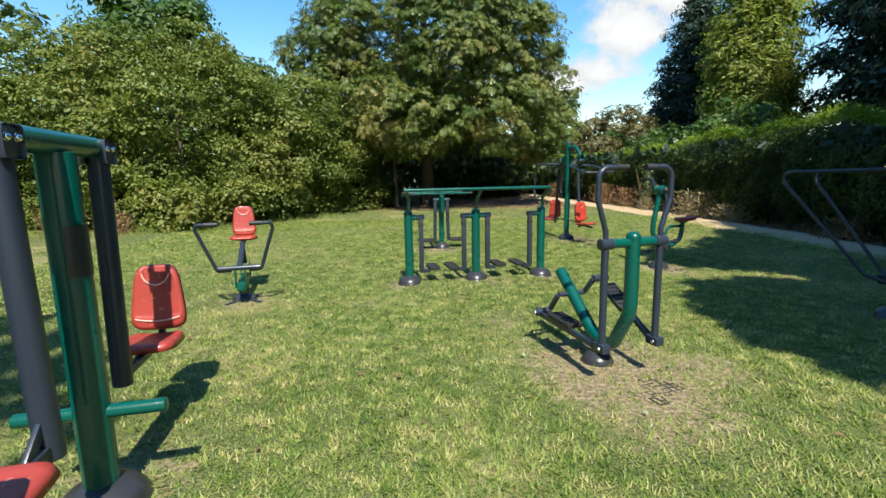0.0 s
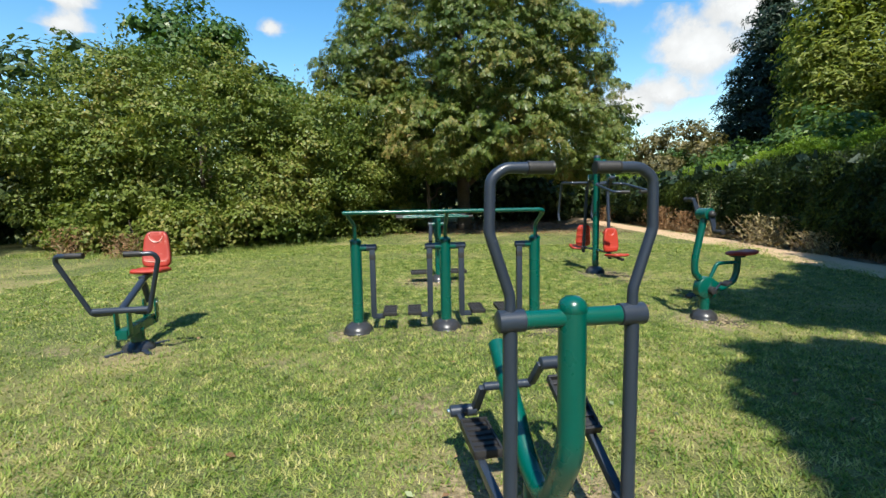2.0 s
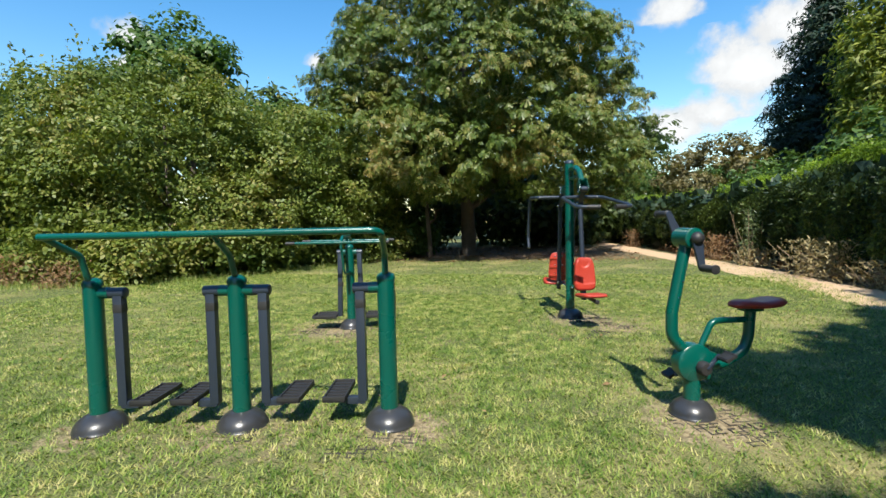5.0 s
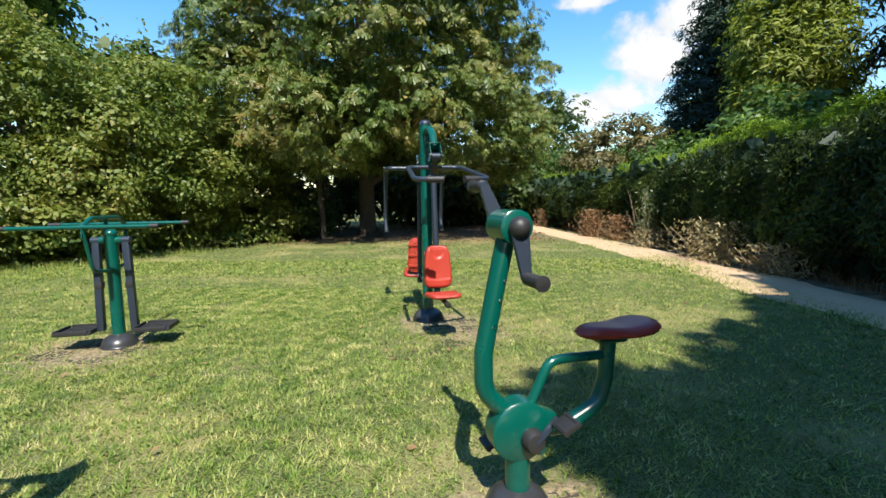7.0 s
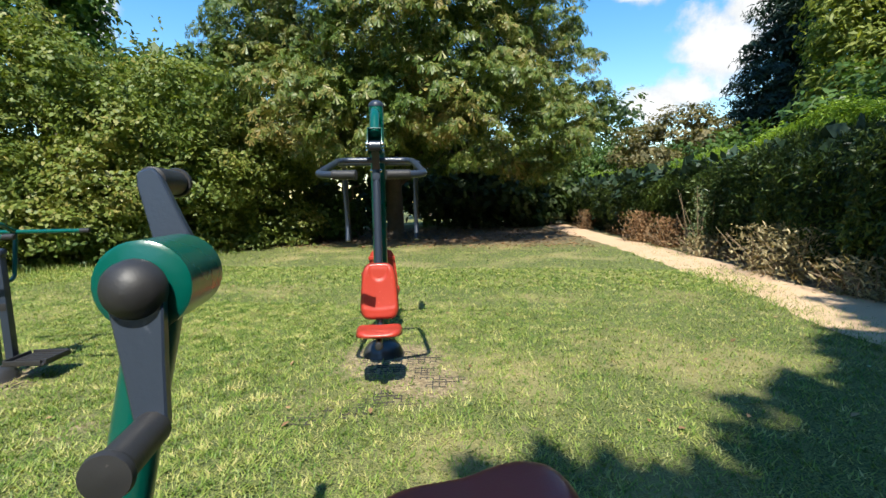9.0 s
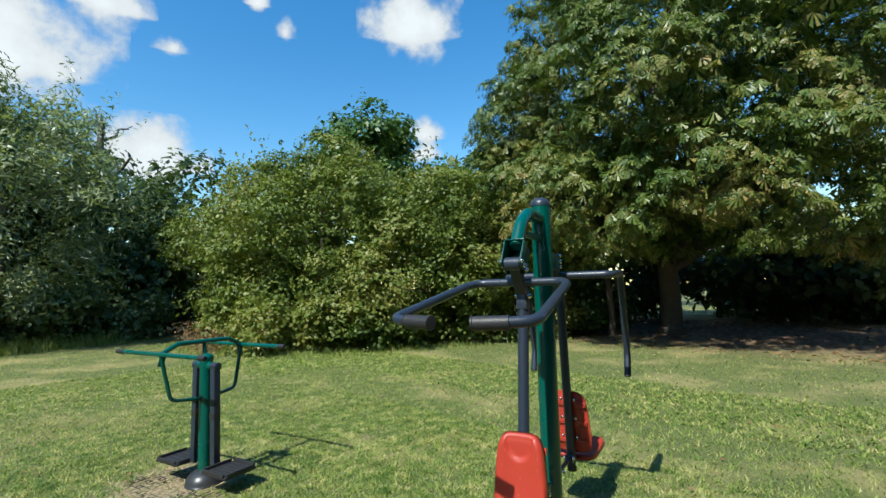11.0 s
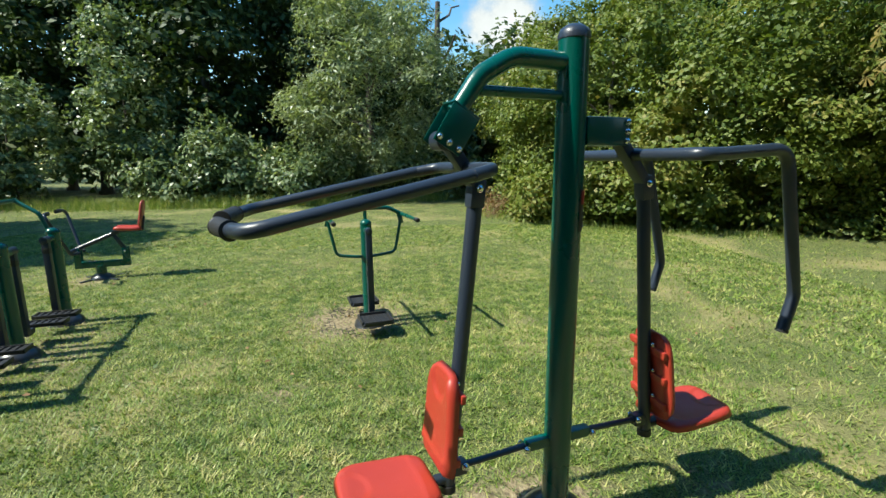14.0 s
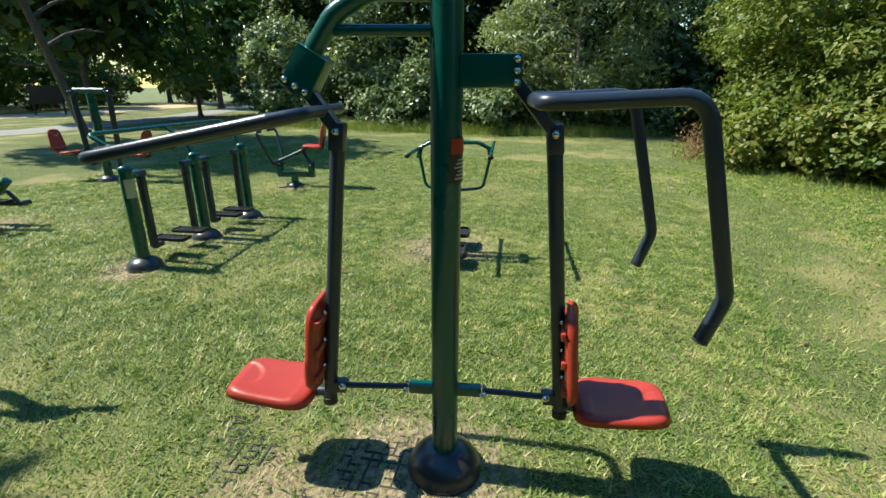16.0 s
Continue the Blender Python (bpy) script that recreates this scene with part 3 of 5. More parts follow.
    box("saddle_plate", (0.14, 0.09, 0.02), pose(0.45, 0, 0.728), GREEN, t)
    n = 28
    g = np.linspace(-1, 1, n)
    u, v = np.meshgrid(g, g, indexing="ij")
    mx = np.maximum(abs(u), abs(v))
    k = mx / np.maximum((abs(u) ** 2.6 + abs(v) ** 2.6) ** (1 / 2.6), 1e-6)
    sx, sy = u * k, v * k
    wid = 0.075 + 0.055 / (1 + np.exp(-(sx - 0.1) * 5))
    rim = np.sqrt(np.clip(1 - (1 - np.clip((1 - mx) / 0.35, 0, 1)) ** 2, 0, 1))
    z_top = 0.768 + 0.03 * rim + 0.018 * np.clip(sx, 0, 1) ** 1.5 - 0.008 * np.exp(-(sx / 0.4) ** 2)
    z_bot = 0.768 - 0.028 * rim + 0.012 * np.clip(sx, 0, 1)
    vs = np.concatenate([np.stack([0.49 + sx * 0.205, sy * wid, z], -1).reshape(-1, 3) for z in (z_top, z_bot)])
    i = np.arange(n * n).reshape(n, n)
    q = np.stack([i[:-1, :-1], i[1:, :-1], i[1:, 1:], i[:-1, 1:]], -1).reshape(-1, 4)
    place("saddle", fast_mesh("saddle", vs, np.concatenate([q, q[:, ::-1] + n * n])), MAROON, t, "glossy maroon saddle")
    for z in (0.84, 0.95, 1.03):
        bolt((-0.128 + (z - 0.84) * 0.28, -0.038, z), (0, -1, 0), t, 0.006)
    return t


def footboard(parent, m, w, l, name="pedal", slats=6):
    """A dark tread: rimmed frame with slats."""
    b = box(name, (w, l, 0.014), m, BLACK, parent, "black ribbed foot tread", 0.003)
    for s in (-1, 1):
        box("rim", (0.012, l, 0.034), m @ pose(s * (w / 2 - 0.006), 0, 0.008), BLACK, b, "", 0.003)
        box("rim", (w, 0.014, 0.04), m @ pose(0, s * (l / 2 - 0.007), 0.01), BLACK, b, "", 0.003)
    for i in range(slats):
        box("slat", (w * 0.85, l / slats * 0.45, 0.012), m @ pose(0, (i - (slats - 1) / 2) * l / slats * 0.92, 0.011), BLACK, b, "", 0.002)
    return b


def walker():
    t = thing("triple_air_walker", facing(-0.534, 6.356, 1.93, 0.42), "green three-post air walker with grey swinging legs and long handrail", "exercise machine")
    length, mid = 1.97, 0.97
    tube("handrail", [(-0.09, -0.27, 1.31), (length + 0.02, -0.27, 1.31), (length, 0.0, 1.15), (length, 0, 1.0)], 0.021, GREEN, t, "", 0.07)
    tube("rail_bracket", [(-0.06, -0.27, 1.31), (0, -0.06, 1.18), (0, 0, 1.0)], 0.02, GREEN, t, "", 0.06)
    tube("rail_bracket", [(mid, -0.27, 1.308), (mid, -0.05, 1.16), (mid, 0.02, 1.0)], 0.02, GREEN, t, "", 0.06)
    for x, sides in ((0, (1,)), (mid, (-1, 1)), (length, (-1,))):
        tube("post", [(x, 0.03, 0), (x, 0.03, 0.985)], 0.06, GREEN, t, seg=24)
        cap(t, x, 0.03, 0.985, 0.061, GREEN)
        base_dome(t, 0.165, 0.12, x, 0.03)
        for s in sides:
            tube("hinge_stub", [(x, 0.03, 0.925), (x + s * 0.12, 0.03, 0.925)], 0.038, GREEN, t, seg=18)
            tube("hinge_sleeve", [(x + s * 0.11, 0.03, 0.925), (x + s * 0.225, 0.03, 0.925)], 0.036, GREY, t, seg=18)
            leg = bar("swing_leg", (x + s * 0.175, 0.03, 0.91), (x + s * 0.175, 0.03, 0.16), 0.06, 0.06, GREY, t)
            bar("foot_arm", (x + s * 0.16, 0.03, 0.165), (x + s * 0.29, 0.03, 0.165), 0.05, 0.05, GREY, leg)
            box("buffer", (0.064, 0.064, 0.06), pose(x + s * 0.175, 0.03, 0.82), BLACK, leg, "", 0.008)
            footboard(leg, pose(x + s * 0.35, 0.1, 0.195), 0.15, 0.36)
    arm = sticker(t, 0.061, 0.72, 0.9, 60, 90, SIGN_PALE, label="pale faded instruction label")
    arm.location = (length, 0.03, 0)
    return t


def stepper():
    t = thing("double_pendulum_stepper", facing(-0.11, 9.6, 0.97, 0.24), "green twin swing stepper with black foot plates and grey legs", "exercise machine")
    tube("post", [(0, 0, 0), (0, 0, 1.06)], 0.055, GREEN, t, seg=24)
    cap(t, 0, 0, 1.06, 0.056, GREEN)
    base_dome(t, 0.155, 0.125)
    tube("handle_stem", [(-0.02, 0, 1.05), (-0.04, 0, 1.21)], 0.018, GREEN, t)
    tube("crossbar", [(-0.04, -0.38, 1.14), (-0.04, -0.24, 1.21), (-0.04, 0.24, 1.21), (-0.04, 0.38, 1.14)], 0.02, GREEN, t, "", 0.1)
    for s in (-1, 1):
        rail = tube("side_rail", [(-0.62, s * 0.38, 1.14), (0.5, s * 0.38, 1.14)], 0.018, GREEN, t)
        for a, b in ((-0.72, -0.6), (0.48, 0.56)):
            tube("rail_end", [(a, s * 0.38, 1.14), (b, s * 0.38, 1.14)], 0.021, BLACK, rail, "black rubber rail end")
        tube("lower_brace", [(-0.04, s * 0.38, 1.14), (-0.02, s * 0.3, 0.75), (0, s * 0.02, 0.72)], 0.016, GREEN, t, "", 0.08)
        box("rail_gusset", (0.01, 0.05, 0.12), pose(-0.04, s * 0.365, 1.1, s * 14, 0, 0), GREEN, t, "", 0.004)
        tube("hinge_stub", [(0, 0, 1.0), (s * 0.1, 0, 1.0)], 0.036, GREEN, t, seg=18)
        tube("hinge_sleeve", [(s * 0.08, 0, 1.0), (s * 0.17, 0, 1.0)], 0.034, GREY, t, seg=18)
        leg = bar("swing_leg", (s * 0.125, 0, 0.99), (s * 0.145, 0, 0.15), 0.06, 0.06, GREY, t)
        box("buffer", (0.065, 0.066, 0.06), pose(s * 0.13, 0, 0.58), BLACK, leg, "", 0.006)
        plate = box("foot_plate", (0.31, 0.3, 0.02), pose(s * 0.33, 0, 0.155), BLACK, leg, "black dished foot plate", 0.008)
        for k in (-1, 1):
            box("rim", (0.27, 0.018, 0.04), pose(s * 0.33, k * 0.145, 0.17), BLACK, plate, "", 0.006)
            box("rim", (0.018, 0.26, 0.04), pose(s * 0.33 + k * 0.15, 0, 0.17), BLACK, plate, "", 0.006)
        for k in range(5):
            box("tread", (0.23, 0.02, 0.008), pose(s * 0.33, (k - 2) * 0.05, 0.168), BLACK, plate, "", 0.002)
    return t


def trainer():
    t = thing("cross_trainer", facing(1.3, 3.19, -0.3, 0.954), "green and slate-grey outdoor cross trainer with swinging handles", "exercise machine")
    tube("main_frame", [(0, 0, 1.05), (0, 0, 0.5), (0.2, 0, 0.16), (0.42, 0, 0.2), (0.95, 0, 0.63)], 0.05, GREEN, t, "", 0.3, 24)
    cap(t, 0, 0, 1.045, 0.05, GREEN)
    tube("foot_post", [(0.36, 0, 0), (0.36, 0, 0.17)], 0.05, GREEN, t, seg=20)
    base_dome(t, 0.125, 0.085, 0.36)
    tube("crossbar", [(0, -0.19, 1.012), (0, 0.19, 1.012)], 0.034, GREEN, t, seg=18)
    tube("crank_axle", [(0.76, -0.13, 0.46), (0.76, 0.13, 0.46)], 0.022, GREY, t)
    pins = {1: (0.87, 0.29), -1: (0.66, 0.6)}
    for s in (-1, 1):
        tube("sleeve", [(0, s * 0.175, 1.012), (0, s * 0.278, 1.012)], 0.04, GREY, t, seg=20)
        tube("swing_arm", [(0, s * 0.23, 0.27), (0, s * 0.23, 1.0)], 0.026, GREY, t, "", 0, 16)
        arm = tube("handle_arm", [(0, s * 0.23, 1.0), (0, s * 0.23, 1.1), (0, s * 0.302, 1.32), (0, s * 0.298, 1.5), (0, s * 0.245, 1.535), (0, s * 0.16, 1.535)], 0.0195, GREY, t, "", 0.07, 16)
        grip([(0, s * 0.17, 1.535), (0, s * 0.075, 1.535)], 0.022, arm)
        box("foot_hinge", (0.12, 0.07, 0.065), pose(0, s * 0.23, 0.265), GREY, t, "", 0.012)
        for k in (-1, 1):
            bolt((-0.02, s * 0.23 + k * 0.03, 0.265), (0, k, 0), t, 0.014)
        px, pz = pins[s]
        bar("foot_link", (0.02, s * 0.233, 0.255), (px, s * 0.24, pz - 0.02), 0.035, 0.045, GREY, t)
        lift_angle = math.degrees(math.atan2(pz - 0.275, px - 0.02))
        m = pose(px * 0.62, s * 0.2, 0.255 + (pz - 0.275) * 0.62 + 0.035, 0, -lift_angle, 0) @ pose(0, 0, 0, 0, 0, 90)
        footboard(t, m, 0.14, 0.31)
        bar("crank", (0.76, s * 0.13, 0.46), (px, s * 0.15, pz), 0.045, 0.03, GREY, t)
        tube("crank_pin", [(px, s * 0.14, pz), (px, s * 0.29, pz)], 0.032, GREY, t)
        bolt((px, s * 0.29, pz), (0, s, 0), t, 0.015)
    return t


def rower():
    t = thing("rowing_machine", facing(-2.55, 5.6, -0.3, 0.954), "slate-grey outdoor rowing machine with faded red seat", "exercise machine")
    base_dome(t, 0.15, 0.1)
    for a in (40, 140, 220, 320):
        c, s = math.cos(radians(a)), math.sin(radians(a))
        bar("floor_foot", (0.1 * c, 0.1 * s, 0.02), (0.3 * c, 0.3 * s, 0.012), 0.045, 0.02, GREY, t)
    tube("post", [(0, 0, 0), (0, 0, 0.22)], 0.065, GREEN, t, seg=20)
    bar("beam", (-0.3, 0, 0.23), (0.38, 0, 0.23), 0.09, 0.09, GREEN, t)
    for s in (-1, 1):
        box("front_yoke", (0.08, 0.014, 0.26), pose(-0.25, s * 0.055, 0.35), GREEN, t)
        box("rear_yoke", (0.08, 0.014, 0.22), pose(0.33, s * 0.055, 0.34), GREEN, t)
        bolt((-0.25, s * 0.062, 0.44), (0, s, 0), t, 0.014)
        bolt((0.33, s * 0.062, 0.41), (0, s, 0), t, 0.014)
    tube("foot_bar", [(-0.27, -0.24, 0.46), (-0.27, 0.24, 0.46)], 0.03, GREY, t)
    for s in (-1, 1):
        arm = tube("handle_arm", [(-0.2, s * 0.1, 0.42), (-0.27, s * 0.24, 0.43), (-0.42, s * 0.41, 0.94), (-0.45, s * 0.39, 1.0), (-0.47, s * 0.28, 1.0)], 0.021, GREY, t, "", 0.06)
        grip([(-0.468, s * 0.3, 1.0), (-0.475, s * 0.16, 1.0)], 0.026, arm)
    tube("seat_lever", [(-0.27, 0, 0.46), (0.27, 0, 0.69)], 0.032, GREY, t)
    bar("rear_link", (0.33, 0, 0.42), (0.2, 0, 0.66), 0.05, 0.05, GREY, t)
    bar("seat_rail", (0.18, 0, 0.69), (0.58, 0, 0.7), 0.06, 0.035, GREY, t)
    pad("seat", 0.35, 0.36, 0.045, pose(0.4, 0, 0.72, 0, 0, 90) @ pose(0, 0, 0, 4), RED, t, 0.1, 0.012, "red plastic seat", 0.6)
    m = pose(0.6, 0, 0.94, 90, 0, -90) @ pose(0, 0, 0, -10)
    back = pad("backrest", 0.32, 0.4, 0.035, m, SCUFFED_RED, t, 0.25, 0.01, "sun-faded red backrest")
    for name, pts in (("scuffed_rim", [(0.07 * math.cos(a), 0.155 + 0.08 * math.sin(a), 0.033) for a in np.linspace(-3.0, -0.14, 14)]), ("scuffed_lip", [(x, -0.14 + 1.2 * x * x, 0.034) for x in np.linspace(-0.12, 0.12, 10)])):
        tube(name, [m @ Vector(p) for p in pts], 0.004, PALE, back, "pale scuffed edge")
    box("backrest_bracket", (0.06, 0.22, 0.03), m @ pose(0, -0.14, -0.02), GREY, back)
    return t


def leg_press():
    t = thing("double_leg_press", facing(-1.65, 1.909, -0.24, 0.971), "green double leg press with two facing red seats on grey arms", "exercise machine")
    tube("post", [(0, 0, 0), (0, 0, 1.63)], 0.074, GREEN, t, seg=24)
    base_dome(t, 0.19, 0.13)
    tube("crossbar", [(-0.33, 0, 1.665), (0.33, 0, 1.665)], 0.052, GREEN, t, seg=22)
    tube("foot_rest_bar", [(0, -0.31, 0.46), (0, 0.31, 0.46)], 0.032, GREEN, t, seg=18)
    for s in (-1, 1):
        for k in (-1, 1):
            box("hinge_cheek", (0.12, 0.01, 0.12), pose(s * 0.372, k * 0.048, 1.645), GREY, t, "", 0.02)
            for q in (-0.03, 0.03):
                bolt((s * 0.372 + q, k * 0.054, 1.66), (0, k, 0), t, 0.014)
        tube("hinge_barrel", [(s * 0.375, -0.045, 1.63), (s * 0.375, 0.045, 1.63)], 0.034, GREY, t)
        arm = tube("seat_arm", [(s * 0.375, 0, 1.63), (s * 0.33, 0, 0.44)], 0.048, GREY, t, seg=18)
        bar("seat_bar", (s * 0.33, 0, 0.49), (s * 0.95, 0, 0.49), 0.05, 0.04, GREY, arm)
        bar("gusset", (s * 0.36, 0, 0.6), (s * 0.48, 0, 0.5), 0.02, 0.05, GREY, arm)
        bar("back_bar", (s * 0.95, 0, 0.48), (s * 1.03, 0, 0.86), 0.04, 0.03, GREY, arm)
        pad("seat", 0.36, 0.38, 0.05, pose(s * 0.74, 0, 0.515, 0, 0, 90 if s < 0 else -90) @ pose(0, 0, 0, -4), SCUFFED_RED, t, 0.1, 0.012, "dull red seat pan", 0.6)
        m = pose(s * 0.96, 0, 0.76, 90, 0, 90 if s < 0 else -90) @ pose(0, 0, 0, -8)
        back = pad("backrest", 0.35, 0.42, 0.035, m, SCUFFED_RED, t, 0.28, 0.012, "faded red backrest with pale scuffed edges")
        pts = [m @ Vector((0.078 * math.cos(a), 0.165 + 0.085 * math.sin(a), 0.034)) for a in np.linspace(-3.0, -0.14, 14)]
        tube("scuffed_rim", pts, 0.005, PALE, back, "pale scuffed edge")
        pts = [m @ Vector((x, -0.15 + 1.2 * x * x, 0.036)) for x in np.linspace(-0.13, 0.13, 10)]
        tube("scuffed_lip", pts, 0.005, PALE, back, "pale scuffed edge")
    sticker(t, 0.075, 1.1, 1.32, -120, 90, SIGN, label="dark instruction plate")
    return t


def pull_machine():
    t = thing("pull_trainer", facing(4.5, 4.5, -0.4, 0.917), "slate-grey pull trainer with bent handlebars standing in shade", "exercise machine")
    base_dome(t, 0.17, 0.12)
    tube("post", [(0, 0, 0), (0, 0, 1.4)], 0.055, GREEN, t, seg=20)
    cap(t, 0, 0, 1.4, 0.056, GREEN)
    box("pivot_block", (0.12, 0.14, 0.1), pose(0.09, 0, 0.38), GREY, t, "", 0.012)
    for s in (-1, 1):
        tube("handlebar", [(0.08, s * 0.08, 0.36), (0.22, s * 0.16, 0.42), (1.02, s * 0.3, 1.38), (0.97, s * 0.3, 1.47), (0.1, s * 0.26, 1.48)], 0.018, GREY, t, "", 0.1)
        grip([(0.24, s * 0.268, 1.479), (0.1, s * 0.26, 1.48)], 0.023, t)
    return t


press_machine()
bike()
walker()
stepper()
trainer()
rower()
leg_press()
pull_machine()


# ---- trees, shrubs and hedge ----
def ball_points(n, r=rng):
    d = r.normal(size=(n, 3))
    return d / np.linalg.norm(d, axis=1, keepdims=True)


def leaves(name, at, out, size, mat, parent, shape="oval", label=""):
    """Leaves as folded blades: at (n, 3), the way each faces, its length. shape: oval, palm (five leaflets) or spray (thin)."""
    n = len(at)
    rnd = ball_points(n)
    out = out / np.maximum(np.linalg.norm(out, axis=1, keepdims=True), 1e-6)
    side = np.cross(out, rnd)
    side /= np.maximum(np.linalg.norm(side, axis=1, keepdims=True), 1e-6)
    tip = np.cross(side, out)
    wide = {"oval": 0.3, "palm": 0.19, "spray": 0.13, "needle": 0.12}[shape]
    if shape == "palm":
        allv = []
        for a in (-1.5, -0.75, 0.0, 0.75, 1.5):
            d = tip * math.cos(a) + side * math.sin(a)
            w = np.cross(out, d)
            s = size[:, None] * (1.0 - 0.14 * abs(a))
            drop = -0.3 * s * out
            far = at + d * s * 0.92 + drop - np.array([0, 0, 0.28]) * s
            allv.append(np.stack([at, far + w * s * wide, far - w * s * wide], 1))
        v = np.stack(allv, 1).reshape(-1, 3)
    else:
        s = size[:, None]
        v = np.stack([at, at + tip * s * 0.5 + side * s * wide + out * s * 0.06, at + tip * s - out * s * 0.08, at + tip * s * 0.5 - side * s * wide + out * s * 0.06], 1).reshape(-1, 3)
    f = np.arange(len(v)).reshape(-1, 3 if shape == "palm" else 4)
    return place(name, fast_mesh(name, v, f), mat, parent, label, smooth=False)


def clumps(lobes, count, clump_r, r=rng):
    """Small clumps over the outside of a few big lobes (centre, radii); none buried deep in another lobe."""
    cs, rs = [], []
    area = np.array([(l[1][0] * l[1][1] + l[1][0] * l[1][2]) for l in lobes])
    for (c, rad), k in zip(lobes, (count * area / area.sum()).astype(int)):
        d = ball_points(k, r)
        p = np.array(c) + d * np.array(rad) * (r.uniform(0.72, 1.04, (k, 1)))
        keep = np.ones(k, bool)
        for c2, rad2 in lobes:
            if c2 is not c:
                keep &= (((p - np.array(c2)) / np.array(rad2)) ** 2).sum(1) > 0.55
        cs.append(p[keep])
        rs.append(d[keep])
    return np.concatenate(cs), np.concatenate(rs)


def crown(parent, lobes, n_clumps, clump_r, per_clump, leaf, mat, shape="oval", floor=0.25, droop=0.0, label="", name="crown", inner=0.12, flat=0.75, wisps=0, stir=0.45):
    """A crown of many leaf clumps with gaps between them."""
    c, d = clumps(lobes, n_clumps, clump_r)
    k = len(c)
    cr = clump_r * rng.uniform(0.6, 1.35, k)
    dirs = ball_points(k * per_clump).reshape(k, per_clump, 3)
    dirs[..., 2] = np.abs(dirs[..., 2]) * 0.9 - 0.25 + 0.15 * rng.normal(size=(k, per_clump))
    rad = rng.uniform(0.45, 1.08, (k, per_clump, 1)) ** 0.6
    pos = c[:, None] + dirs * rad * cr[:, None, None] * np.array([1, 1, flat])
    pos[..., 2] -= droop * (rad[..., 0] ** 2) * cr[:, None]
    out = dirs * 0.7 + d[:, None] * 0.5 + np.array([0, 0, 0.55]) + stir * rng.normal(size=pos.shape)
    pos, out = pos.reshape(-1, 3), out.reshape(-1, 3)
    if inner:
        m = int(len(pos) * inner)
        pick = rng.integers(0, len(lobes), m)
        lc, lr = np.array([l[0] for l in lobes])[pick], np.array([l[1] for l in lobes])[pick]
        pin = lc + ball_points(m) * lr * rng.uniform(0.2, 0.8, (m, 1))
        pos, out = np.concatenate([pos, pin]), np.concatenate([out, ball_points(m) + [0, 0, 0.5]])
    if wisps:
        pick = c[np.argsort(-c[:, 2] - 0.25 * rng.random(k) * c[:, 2].max())][: max(k // 2, 1)]
        tip = pick[rng.integers(0, len(pick), wisps)] + rng.normal(0, clump_r * 0.5, (wisps, 3))
        way = np.stack([rng.normal(0, 0.45, wisps), rng.normal(0, 0.45, wisps), np.ones(wisps)], -1)
        along = rng.uniform(0, 1, (wisps, 14, 1)) * rng.uniform(0.5, 1.3, (wisps, 1, 1)) * clump_r * 1.9
        shoot = (tip[:, None] + way[:, None] * along + rng.normal(0, leaf * 0.4, (wisps, 14, 3))).reshape(-1, 3)
        pos, out = np.concatenate([shoot, pos]), np.concatenate([ball_points(len(shoot)) + [0, 0, 0.3], out])
    size = leaf * rng.uniform(0.6, 1.3, len(pos))
    if inner:
        size[-m:] *= 1.9
    ok = pos[:, 2] > floor
    return leaves(name, pos[ok], out[ok], size[ok], mat, parent, shape, label)


def limbs(parent, base, height, r, reach, count, lean=(0, 0), fork=0.35, mat=None, seed=1):
    """A tapered trunk with limbs that leave it at rising heights."""
    rr = np.random.default_rng(seed)
    bm = bmesh.new()
    bx, by = base
    pts = [Vector((bx + lean[0] * t + 0.1 * math.sin(3 * t + seed), by + lean[1] * t + 0.1 * math.cos(4 * t), height * t - 0.1)) for t in np.linspace(0, 1, 8)]
    sweep(bm, [Vector((bx, by, -0.1))] + [p for p in pts[1:]], r, 12, 0.35)
    sweep(bm, [Vector((bx, by, -0.12)), Vector((bx, by, 0.22))], r * 1.35, 12, 0.75)
    trunk = part("trunk", bm, mat or BARK, parent, "ridged brown bark")
    for i in range(count):
        t = fork + (0.9 - fork) * i / max(count - 1, 1)
        p = pts[0].lerp(pts[-1], t)
        a = rr.uniform(0, 2 * math.pi)
        l = reach * (1.1 - 0.6 * t) * rr.uniform(0.7, 1.1)
        way = Vector((math.cos(a), math.sin(a), rr.uniform(0.25, 0.8)))
        q = [p + way * l * s + Vector((0, 0, -0.12 * l * s * s)) + Vector(rr.normal(0, 0.08, 3)) for s in (0, 0.35, 0.7, 1.0)]
        q[0] = p
        bm = bmesh.new()
        sweep(bm, q, r * (0.55 - 0.3 * t), 8, 0.3)
        part("limb", bm, mat or BARK, parent)
    return trunk


def tree(name, label, base, height, r, lobes, n, clump_r, per, leaf, mat, shape="oval", reach=3.0, count=7, group="", lean=(0, 0), fork=0.3, seed=1, **kw):
    t = thing(name, pose(0, 0, 0), label, "tree" if "bush" not in name and "shrub" not in name else "shrub", group)
    limbs(t, base, height, r, reach, count, lean, fork, seed=seed)
    crown(t, lobes, n, clump_r, per, leaf, mat, shape, **kw)
    return t


def spread(cx, cy, z0, z1, rx, ry, count, rad, seed):
    """Lobes set round an egg-shaped crown."""
    r = np.random.default_rng(seed)
    out = [((cx, cy, (z0 + z1) / 2), (rx * 0.72, ry * 0.72, (z1 - z0) * 0.4))]
    for d in ball_points(count, r):
        k = r.uniform(0.62, 0.8)
        s = rad * r.uniform(0.75, 1.25)
        out.append(((cx + d[0] * rx * k, cy + d[1] * ry * k, (z0 + z1) / 2 + d[2] * (z1 - z0) / 2 * k), (s, s, s * 0.85)))
    return out


